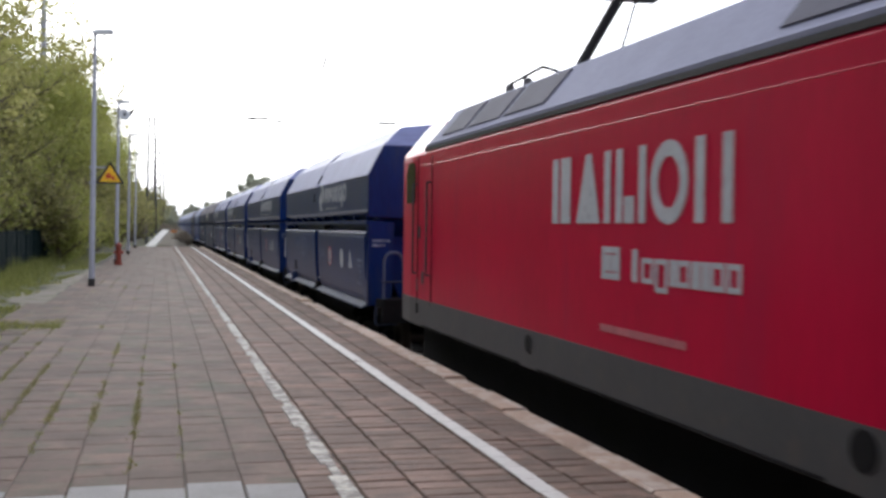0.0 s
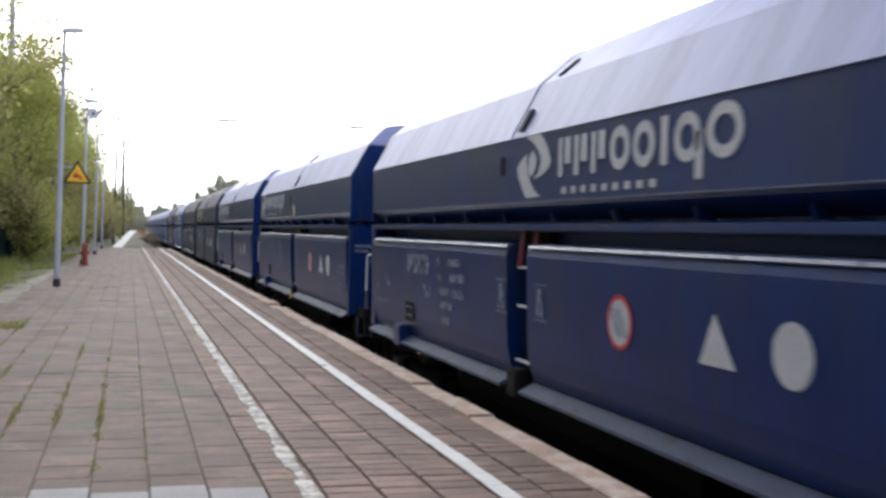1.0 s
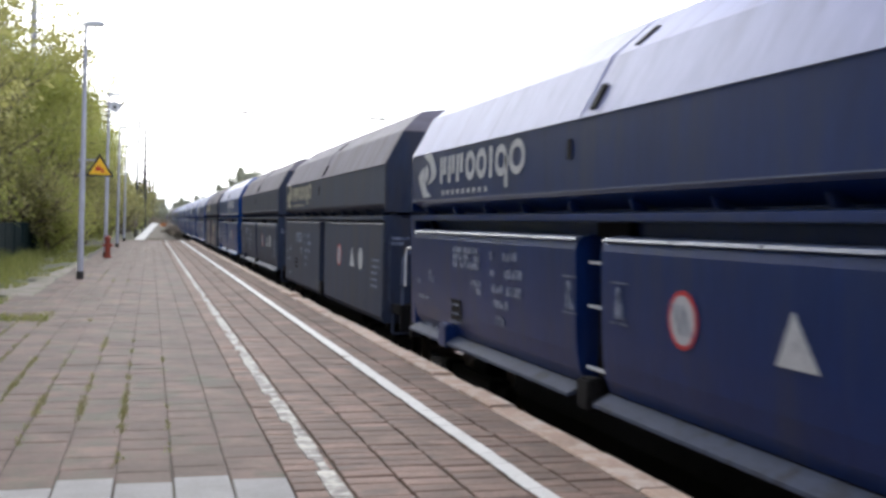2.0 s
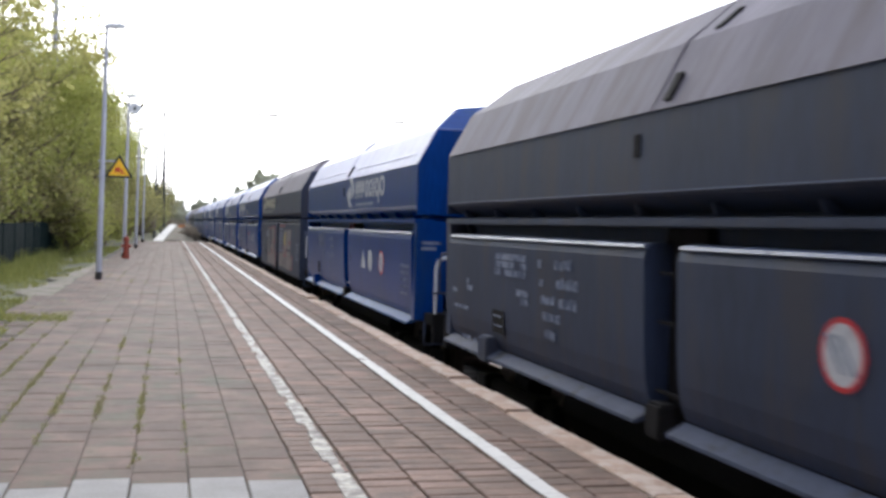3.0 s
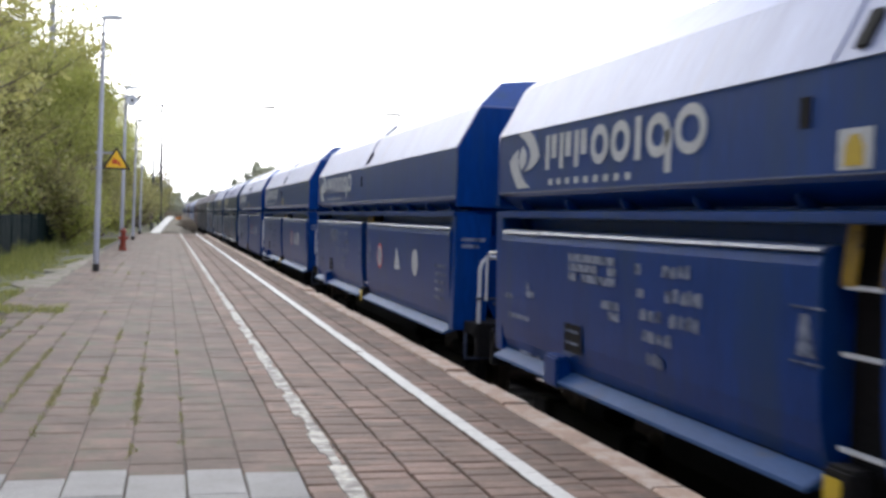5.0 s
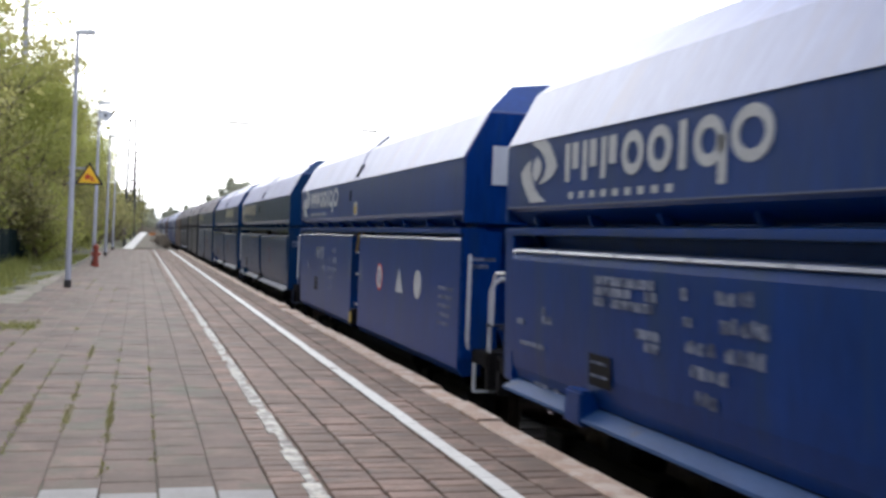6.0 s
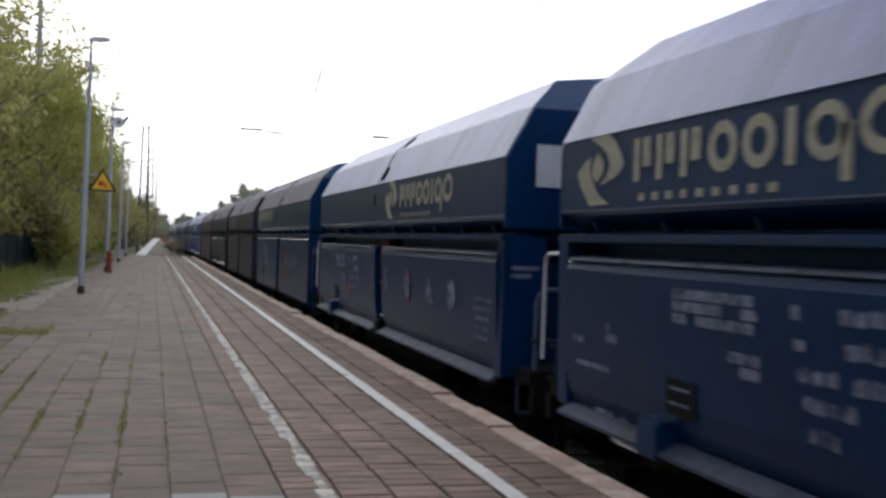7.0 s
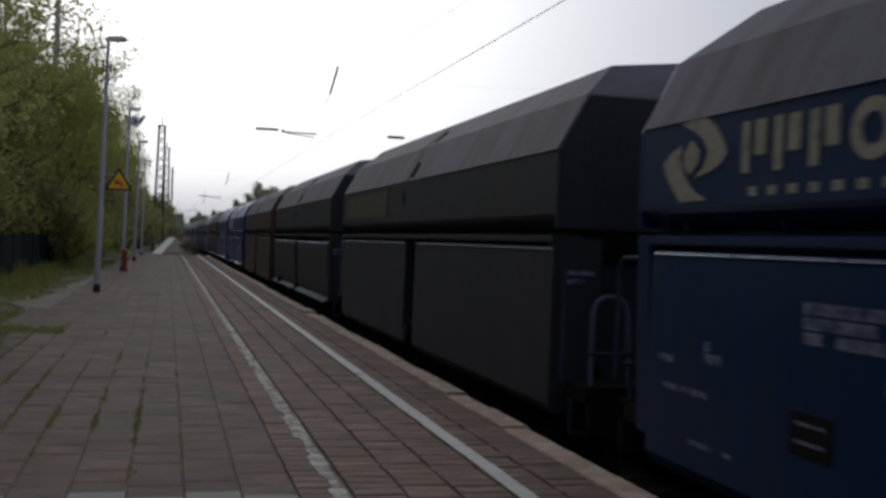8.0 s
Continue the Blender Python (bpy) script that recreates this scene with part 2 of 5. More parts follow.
GRAFFITI_RED = material("graffiti_red", (0.17, 0.012, 0.03), 0.5, vary=0.2, bump=0)
GRAFFITI_ORANGE = material("graffiti_orange", (0.26, 0.11, 0.015), 0.5, vary=0.3, bump=0)
HAND_RAIL = material("rail_white_paint", (0.6, 0.61, 0.64), 0.5, vary=0.15, bump=0)
RED = material("loco_red_paint", (0.52, 0.002, 0.04), 0.34, vary=0.14, scale=1.2, fine=20, bump=0.02, stretch=STREAK, dirt=(0.44, 0.008, 0.05), dirt_at=0.62, shine=0.08)
LOCO_GREY = material("loco_grey_paint", (0.05, 0.05, 0.053), 0.5, vary=0.15, scale=2, fine=20, dirt=(0.07, 0.06, 0.055), dirt_at=0.6)
PINK_PRINT = material("faded_pink_print", (0.5, 0.14, 0.16), 0.6, vary=0.3, scale=8, fine=40, bump=0)
HOOD = material("loco_hood_grey", (0.3, 0.3, 0.39), 0.8, vary=0.12, scale=2, fine=20, bump=0.02, shine=0.1)
HOOD_DARK = material("loco_louvre_grey", (0.11, 0.105, 0.135), 0.8, shine=0.15, vary=0.15, scale=2, fine=20)
GLASS = material("dark_window_glass", (0.02, 0.025, 0.03), 0.06, vary=0.1, bump=0)


# ---- mesh helpers ----
def box(bm, x0, x1, y0, y1, z0, z1, mi=0):
    v = [bm.verts.new((x, y, z)) for z in (z0, z1) for y in (y0, y1) for x in (x0, x1)]
    for f in ((0, 2, 3, 1), (4, 5, 7, 6), (0, 1, 5, 4), (2, 6, 7, 3), (0, 4, 6, 2), (1, 3, 7, 5)):
        bm.faces.new([v[i] for i in f]).material_index = mi


def prism(bm, pts, y0, y1, mi=0):
    """A profile of (x, z) points carried along y."""
    a = [bm.verts.new((x, y0, z)) for x, z in pts]
    b = [bm.verts.new((x, y1, z)) for x, z in pts]
    n = len(pts)
    for i in range(n):
        bm.faces.new((a[i], a[(i + 1) % n], b[(i + 1) % n], b[i])).material_index = mi
    bm.faces.new(a[::-1]).material_index = mi
    bm.faces.new(b).material_index = mi


def tube(bm, p, q, r, r2=None, n=8):
    """A round bar from p to q."""
    p, q = Vector(p), Vector(q)
    r2 = r if r2 is None else r2
    d = (q - p).normalized()
    u = d.orthogonal().normalized()
    w = d.cross(u)
    rings = []
    for c, s in ((p, r), (q, r2)):
        rings.append([bm.verts.new(c + (u * math.cos(k * math.tau / n) + w * math.sin(k * math.tau / n)) * s) for k in range(n)])
    for k in range(n):
        bm.faces.new((rings[0][k], rings[0][(k + 1) % n], rings[1][(k + 1) % n], rings[1][k]))
    bm.faces.new(rings[0][::-1])
    bm.faces.new(rings[1])


def pipe(bm, pts, r, n=6):
    for a, b in zip(pts, pts[1:]):
        tube(bm, a, b, r, n=n)


def plate(bm, pts, x, thick=0.006, mi=0):
    """A flat shape of (y, z) points that stands proud of a side wall at x."""
    a = [bm.verts.new((x, y, z)) for y, z in pts]
    b = [bm.verts.new((x - thick, y, z)) for y, z in pts]
    n = len(pts)
    for i in range(n):
        bm.faces.new((a[i], a[(i + 1) % n], b[(i + 1) % n], b[i])).material_index = mi
    bm.faces.new(b).material_index = mi
    bm.faces.new(a[::-1]).material_index = mi


def ring(bm, y, z, r, inner, x, mi=0, n=20, sy=1.0, thick=0.006):
    """A flat round band, wider by sy along y, that stands proud of a side wall at x."""
    loops = []
    for s, d in ((inner, 0), (r, 0), (r, thick), (inner, thick)):
        ry, rz = (r * sy - (r - s)) , s
        loops.append([bm.verts.new((x - d, y + ry * math.cos(k * math.tau / n), z + rz * math.sin(k * math.tau / n))) for k in range(n)])
    for p in range(4):
        u, v = loops[p], loops[(p + 1) % 4]
        for k in range(n):
            bm.faces.new((u[k], u[(k + 1) % n], v[(k + 1) % n], v[k])).material_index = mi


def disc(bm, y, z, r, x, mi=0, n=20):
    plate(bm, [(y + r * math.cos(k * math.tau / n), z + r * math.sin(k * math.tau / n)) for k in range(n)], x, mi=mi)


def finish(name, bm, mats, bevel=0.0, smooth=False):
    if bevel:
        bmesh.ops.bevel(bm, geom=list(bm.edges), offset=bevel, segments=2, affect="EDGES", clamp_overlap=True)
    bmesh.ops.recalc_face_normals(bm, faces=bm.faces)
    me = bpy.data.meshes.new(name)
    bm.to_mesh(me)
    bm.free()
    for m in mats if isinstance(mats, (list, tuple)) else [mats]:
        me.materials.append(m)
    if smooth:
        for p in me.polygons:
            p.use_smooth = True
    return me


def put(name, me, parent=None, m=None, label=""):
    """A mesh as one object under a thing or a part."""
    ob = new(name, me)
    ob.parent = parent
    if m is not None:
        ob.matrix_basis = m
    return tagged(ob, label)


def part(name, bm, mats, parent=None, label="", bevel=0.0, smooth=False):
    return put(name, finish(name, bm, mats, bevel, smooth), parent, None, label)


def repaint(ob, *mats):
    for slot, m in zip(ob.material_slots, mats):
        slot.link = "OBJECT"
        slot.material = m
    return ob


# ---- the large structure ----
TRACK_X, RAIL_Z = 4.85, -0.76
PAVE_X0, PITCH = -2.6, 0.345
EDGE_IN, EDGE_OUT = 2.925, 3.18
PLATFORM_END = 84.0


def build_ground():
    """One sheet: the verge beside the platform, and the lower line of the track."""
    xs = [-2500, -900, -300, -120, -60, -30, -20, -14, -10, -8, -6.5, -5.5, -4.8, -4.2, -3.6, -3.1, -2.7, -2.5, -2.3, 0, 1.5, 2.6, 6.9, 7.6, 12, 20, 40, 90, 300, 900, 2500]
    ys = [-300, -60, -20] + list(range(-8, 130, 3)) + [140, 160, 200, 260, 400, 700, 1400, 3500]
    bm = bmesh.new()

    def height(x, y):
        t = min(max((x + 2.35) / 2.0, 0), 1)
        z = -0.03 * (1 - t) - 1.05 * t
        if -14 < x < -2.6 and y < 130:
            z += 0.06 * noise.noise((x * 0.7, y * 0.5, 0)) - 0.02
        return z
    grid = [[bm.verts.new((x, y, height(x, y))) for x in xs] for y in ys]
    for a, b in zip(grid, grid[1:]):
        for i in range(len(xs) - 1):
            bm.faces.new((a[i], a[i + 1], b[i + 1], b[i]))
    tagged(part("ground", bm, GRASS_GROUND, smooth=True), "grassy verge with bare soil beside the railway platform", "ground", kind="structure")
    bm = bmesh.new()
    prism(bm, [(TRACK_X - 2.6, -1.04), (TRACK_X - 1.5, -0.93), (TRACK_X + 1.5, -0.93), (TRACK_X + 3.2, -1.04)], -60, 900)
    tagged(part("track_bed", bm, BALLAST), "dark ballast bed under the railway track", "track bed", kind="structure")
    for s in (-0.75, 0.75):
        bm = bmesh.new()
        prism(bm, [(TRACK_X + s + a, z) for a, z in ((-0.07, -0.93), (0.07, -0.93), (0.07, -0.91), (0.012, -0.89), (0.012, -0.81), (0.036, -0.8), (0.036, RAIL_Z), (-0.036, RAIL_Z), (-0.036, -0.8), (-0.012, -0.81), (-0.012, -0.89), (-0.07, -0.91))], -60, 900)
        tagged(part("rail", bm, RAIL), "rusty steel rail of the platform track", "rail", kind="structure")
    bm = bmesh.new()
    for i in range(420):
        y = -30 + i * 0.65
        box(bm, TRACK_X - 1.3, TRACK_X + 1.3, y, y + 0.26, -0.97, -0.915)
    tagged(part("sleepers", bm, SLEEPER), "row of concrete sleepers under the rails", "sleepers", kind="stuff")


def paver_mesh(mat, name, gap=0.0025, long=PITCH):
    """One paving block with worn, rounded edges, its top at z = 0."""
    bm = bmesh.new()
    h, g = PITCH / 2 - gap, long / 2 - gap * 0.8
    ringv = []
    for s, z in ((0, -0.05), (0, -0.006), (0.006, 0.0)):
        ringv.append([bm.verts.new((a * (h - s), b * (g - s), z)) for a, b in ((-1, -1), (1, -1), (1, 1), (-1, 1))])
    for a, b in zip(ringv, ringv[1:]):
        for i in range(4):
            bm.faces.new((a[i], a[(i + 1) % 4], b[(i + 1) % 4], b[i]))
    bm.faces.new(ringv[-1])
    return finish(name, bm, mat)


def build_platform():
    rnd = random.Random(4)
    bm = bmesh.new()
    prism(bm, [(PAVE_X0 + 0.1, -1.0), (PAVE_X0 + 0.1, -0.0085), (0.85, -0.0085), (0.86, -0.022), (EDGE_OUT - 0.03, -0.022), (EDGE_OUT - 0.03, -0.12), (EDGE_OUT - 0.12, -0.14), (EDGE_OUT - 0.12, -1.0)], -12, PLATFORM_END)
    platform = tagged(part("platform", bm, JOINT), "railway platform paved with worn square concrete blocks", "platform", kind="structure")
    first = EDGE_IN - 0.003
    cols = [first - PITCH * (k + 0.5) for k in range(16)]
    near_mesh, wide_mesh, slab_mesh = paver_mesh(PAVER, "paver", 0.0035), paver_mesh(BRICK, "paver", 0.0095, PITCH / 2), paver_mesh(TILE, "slab", 0.006, 0.62)
    far_sets = {True: ([], []), False: ([], [])}
    blocks = []
    for c, x in enumerate(cols):
        step = PITCH / 2 if c < 6 else PITCH
        shift = 0.35 * step * (c % 2) + 0.012 * math.sin(c * 7.1)
        blocks += [(c, x, -9.9 + (r + 0.5) * step + shift, step) for r in range(int((PLATFORM_END + 9.5) / step))]
    for c, x, y, step in blocks:
        if y < PLATFORM_END - 0.2:
            left = 15 if y > 23 else 16
            if c >= left or (c >= 13 and y < 19 and rnd.random() < (0.05, 0.15, 0.45)[c - 13]):
                continue
            rough = 1.8 if c < 6 else 1.0
            tilt = Matrix.LocRotScale((x + rnd.gauss(0, 0.002) * rough, y, rnd.gauss(-0.0006, 0.0012) * rough), Euler((rnd.gauss(0, 0.004) * rough, rnd.gauss(0, 0.004) * rough, rnd.gauss(0, 0.006) * rough)), None)
            if c >= 6 and 5.36 < y < 6.67:
                continue
            if 5.9 < y < 9.9:
                ob = new("paver", wide_mesh if c < 6 else near_mesh)
                ob.parent, ob.matrix_basis = platform, tilt
            else:
                verts, faces = far_sets[c < 6]
                base = len(verts)
                h, g = (PITCH / 2 - 0.0095, step / 2 - 0.0076) if c < 6 else (PITCH / 2 - 0.0035, PITCH / 2 - 0.0028)
                for s, z in ((0, -0.03), (0, -0.006), (0.006, 0.0)):
                    verts.extend(tilt @ Vector((a * (h - s), b * (g - s), z)) for a, b in ((-1, -1), (1, -1), (1, 1), (-1, 1)))
                for k in (0, 4):
                    for i in range(4):
                        faces.append((base + k + i, base + k + (i + 1) % 4, base + k + 4 + (i + 1) % 4, base + k + 4 + i))
                faces.append((base + 8, base + 9, base + 10, base + 11))
    for edge, (verts, faces) in far_sets.items():
        me = bpy.data.meshes.new("paving")
        me.from_pydata(verts, [], faces)
        me.materials.append(BRICK_FAR if edge else PAVER_FAR)
        tagged(put("paving", me, platform), kind="stuff")
    # the band of pale slabs across the platform
    for c, x in enumerate(cols[6:]):
        top = 6.703 + 0.35 * PITCH * (c % 2) + 0.012 * math.sin((c + 6) * 7.1)
        for y in (top - 0.31, top - 0.93):
            put("slab", slab_mesh, platform, pose(x, y, rnd.gauss(0.002, 0.002), rnd.gauss(0, 0.3), rnd.gauss(0, 0.3), rnd.gauss(0, 0.4)))
    # edge stones, each about a metre long
    bm = bmesh.new()
    prism(bm, [(EDGE_IN, -0.12), (EDGE_IN, 0.004), (EDGE_IN + 0.02, 0.016), (EDGE_OUT - 0.035, 0.016), (EDGE_OUT, -0.014), (EDGE_OUT, -0.12)], -0.494, 0.494)
    stone = finish("coping_stone", bm, COPING)
    for i in range(96):
        put("coping_stone", stone, platform, pose(rnd.gauss(0, 0.002), -11.5 + i, rnd.gauss(0, 0.002), 0, rnd.gauss(0, 0.2), rnd.gauss(0, 0.08)))
    # the painted lines: one strip on each row of blocks, cut at the joints
    for name, mat, x0, x1, label in (("white_line", WHITE_LINE, 2.245, 2.37, "white painted safety line"), ("worn_line", WORN_LINE, 1.05, 1.17, "worn old white line")):
        bm = bmesh.new()
        for r in range(int((PLATFORM_END + 8) / PITCH)):
            y = -8 + r * PITCH
            a, b = x0 + rnd.gauss(0, 0.003), x1 + rnd.gauss(0, 0.003)
            if name == "worn_line" and rnd.random() < 0.35:
                a += rnd.uniform(0, 0.045)
                b -= rnd.uniform(0, 0.045)
            box(bm, a, b, y + 0.003, y + PITCH - 0.003, -0.004, 0.0055)
        part(name, bm, mat, platform, label)


def build_path():
    bm = bmesh.new()
    prev = None
    for i in range(40):
        y = 20.5 + i * 0.6
        w = 0.75 * min(1.0, (y - 20.2) / 2.5) * max(0.25, 1 - max(0, y - 27) / 17)
        right = -2.25 + 0.16 * noise.noise((y * 0.7, 2, 0))
        left = right - w * (1 + 0.7 * noise.noise((y * 0.55, 7, 0)))
        a, b = bm.verts.new((left, y, -0.004)), bm.verts.new((right, y, -0.004))
        if prev:
            bm.faces.new((prev[0], prev[1], b, a))
        prev = (a, b)
    tagged(part("trodden_path", bm, PATH), "pale trodden path of bare earth along the platform border", "path", kind="structure")


def build_grass():
    rnd = random.Random(8)
    # the weeds between the blocks: three long streaks near the border, and scattered tufts
    seams = [EDGE_IN - 0.003 - PITCH * k for k in range(17)]
    spots = [(9, 9.4), (9, 9.7), (10, 9.5), (10, 9.9), (11, 9.3), (11, 9.6), (11, 10.0), (10, 10.6), (9, 10.2), (9, 14.6), (10, 14.9), (11, 10.6), (12, 8.3), (9, 13.4), (12, 8.7)]
    for k, y0, y1 in ((9, 9.0, 9.6), (9, 9.8, 10.3), (10, 9.0, 10.1), (11, 9.2, 10.4), (12, 8.4, 9.2), (10, 14.0, 14.9), (12, 10.5, 11.6), (13, 9.5, 11.0)):
        spots += [(k, y0 + d * 0.14) for d in range(int((y1 - y0) / 0.14))]
    for _ in range(110):
        spots.append((rnd.choice((8, 9, 10, 11, 12, 12, 13, 13, 14, 14, 15)), rnd.uniform(7.2, 14)))
    for _ in range(26):
        spots.append((rnd.choice((10, 11, 12, 13, 14, 15)), rnd.uniform(8, 34)))
    for _ in range(70):
        spots.append((rnd.choice((13, 14, 14, 15, 15)), rnd.uniform(9, 19)))
    verts, faces = [], []
    for k, y in spots:
        for _ in range(rnd.choice((12, 20, 34))):
            a, h = rnd.uniform(0, math.tau), rnd.uniform(0.006, 0.026)
            p = Vector((seams[k] + rnd.gauss(0, 0.017), y + rnd.gauss(0, 0.12), -0.008))
            side = Vector((math.cos(a), math.sin(a), 0)) * 0.006
            b = len(verts)
            verts.extend((p - side, p + side, p + Vector((rnd.gauss(0, 0.012), rnd.gauss(0, 0.012), h + 0.01))))
            faces.append((b, b + 1, b + 2))
    me = bpy.data.meshes.new("joint_weeds")
    me.from_pydata(verts, [], faces)
    me.materials.append(WEED)
    tagged(put("joint_weeds", me), "small green weeds growing in the paving joints", "weeds", kind="stuff")
    # the verge
    verts, faces = [], []
    for _ in range(26000):
        y = 12 + 50 * rnd.random() ** 1.3
        x = -2.55 - 2.9 * rnd.random() ** 1.1
        if x > -2.25 - 0.75 * (44 - y) / 28 and 22 < y < 44 and rnd.random() < 0.95:
            continue
        if rnd.random() < 0.1:
            x, y = (rnd.uniform(-3.3, -1.5), rnd.gauss(17.8, 0.35)) if rnd.random() < 0.5 else (rnd.uniform(-2.6, -1.75), rnd.uniform(10, 16))
        if noise.noise((x * 0.9, y * 0.35, 9)) < -0.12 and x > -3.9:
            continue
        clump = 0.5 + 1.4 * max(0, noise.noise((x * 1.3, y * 0.6, 4)) + 0.25)
        h = rnd.uniform(0.05, 0.2) * clump * (2.1 if x < -3.9 else 0.55 if x < -2.55 else 0.3)
        a = rnd.uniform(0, math.tau)
        s = Vector((math.cos(a), math.sin(a), 0)) * 0.014
        p = Vector((x, y, -0.06 if x < -2.55 else -0.03))
        top = p + Vector((rnd.gauss(0, 0.05), rnd.gauss(0, 0.05), h + 0.05))
        b = len(verts)
        verts.extend((p - s, p + s, top))
        faces.append((b, b + 1, b + 2))
    me = bpy.data.meshes.new("verge_grass")
    me.from_pydata(verts, [], faces)
    me.materials.append(GRASS)
    tagged(put("verge_grass", me), "uneven spring grass on the verge", "grass", kind="stuff")


# ---- platform furniture ----
def build_lamp(x, y, height=6.55):
    lamp = tagged(new("platform_lamp"), "tall galvanised platform lamp post with a flat head", "street lamp", "lamps along the platform")
    lamp.matrix_basis = pose(x, y, 0, 0, 0.5, 0)
    bm = bmesh.new()
    tube(bm, (0, 0, -0.1), (0, 0, 2.6), 0.075, 0.07, 14)
    tube(bm, (0, 0, 2.6), (0, 0, height), 0.07, 0.042, 14)
    part("post", bm, GALV, lamp, smooth=False)
    bm = bmesh.new()
    tube(bm, (0, 0, -0.05), (0, 0, 0.2), 0.09, 0.088, 14)
    part("base_sleeve", bm, DARK_STEEL, lamp, "dark tarred base")
    head = bmesh.new()
    prism(head, [(-0.06, height - 0.05), (-0.08, height + 0.03), (0.05, height + 0.1), (0.44, height + 0.11), (0.47, height + 0.05), (0.45, height + 0.01), (0.05, height - 0.02)], -0.12, 0.12)
    head = part("lamp_head", head, LAMP_SHELL, lamp, bevel=0.012)
    bm = bmesh.new()
    prism(bm, [(0.1, height - 0.03), (0.1, height), (0.43, height + 0.012), (0.43, height - 0.015)], -0.09, 0.09)
    part("lamp_cover", bm, LAMP_GLASS, head, "pale lamp cover")
    return lamp


def build_sign(x, y):
    """The yellow warning triangle on two arms of the lamp post."""
    sign = tagged(new("warning_sign"), "yellow triangular warning sign with a black border on a lamp post", "sign")
    sign.matrix_basis = pose(x, y, 0)
    bm = bmesh.new()
    cx, z0, w, h = 0.45, 2.66, 0.355, 0.59

    def tri(s, d0, d1, mat, name):
        b = bmesh.new()
        c = z0 + h / 3
        pts = [(cx - w * s, c - h / 3 * s), (cx + w * s, c - h / 3 * s), (cx, c + h * 2 / 3 * s)]
        prism(b, pts, d0, d1)
        return part(name, b, mat, sign, bevel=0.004)
    tri(1.0, -0.10, -0.085, SIGN_BLACK, "border_plate")
    tri(0.77, -0.106, -0.1, SIGN_YELLOW, "face_plate")
    b = bmesh.new()
    for x0, x1, a0, a1 in ((-0.11, 0.03, 0.14, 0.25), (0.04, 0.1, 0.13, 0.21), (-0.08, 0.0, 0.26, 0.28), (0.05, 0.14, 0.1, 0.13)):
        box(b, cx + x0, cx + x1, -0.112, -0.106, z0 + a0, z0 + a1)
    part("pictogram", b, SIGN_RED, sign, "dark red pictogram")
    for z in (z0 + 0.02, z0 + 0.42):
        b = bmesh.new()
        box(b, -0.02, cx + 0.1 if z < 3 else cx - 0.02, -0.085, -0.055, z - 0.02, z + 0.02)
        part("arm", b, GALV, sign)
        b = bmesh.new()
        tube(b, (0, 0, z - 0.03), (0, 0, z + 0.03), 0.085, n=14)
        part("clamp", b, GALV, sign)


def build_hydrant(x, y):
    post = tagged(new("red_hydrant"), "red iron pillar hydrant at the foot of a lamp post", "hydrant")
    post.matrix_basis = pose(x, y, 0)
    b = bmesh.new()
    tube(b, (0, 0, -0.05), (0, 0, 0.12), 0.15, 0.13, 14)
    tube(b, (0, 0, 0.12), (0, 0, 0.72), 0.105, 0.1, 14)
    tube(b, (0, 0, 0.72), (0, 0, 0.8), 0.13, 0.12, 14)
    tube(b, (0, 0, 0.8), (0, 0, 0.9), 0.12, 0.03, 14)
    part("pillar", b, RED_POST, post)
    for s in (-1, 1):
        b = bmesh.new()
        tube(b, (0.08 * s, 0, 0.5), (0.19 * s, 0, 0.5), 0.055, 0.06, 10)
        part("outlet", b, RED_POST, post)


def build_fence():
    fence = tagged(new("green_fence"), "dark green panel fence along the verge", "fence")
    fence.matrix_basis = pose(-4.85, 0, 0)
    b = bmesh.new()
    box(b, -0.03, 0.03, -0.03, 0.03, -0.1, 1.44)
    post = finish("post", b, FENCE)
    b = bmesh.new()
    for k in range(25):
        y = 0.05 + k * 0.1
        box(b, -0.008, 0.008, y, y + 0.085, 0.05, 1.36)
    slats = finish("slat_panel", b, FENCE)
    b = bmesh.new()
    for z in (0.25, 0.8, 1.27):
        box(b, -0.025, -0.008, 0.03, 2.57, z - 0.025, z + 0.025)
    rails = finish("rail", b, FENCE)
    # panels before y = 21 are unseen, added to dim light from that side
    for i in range(58):
        y = -27.6 + i * 2.6
        put("post", post, fence, pose(0, y, 0))
        panel = put("slat_panel", slats, fence, pose(0, y, 0))
        put("rail", rails, panel)


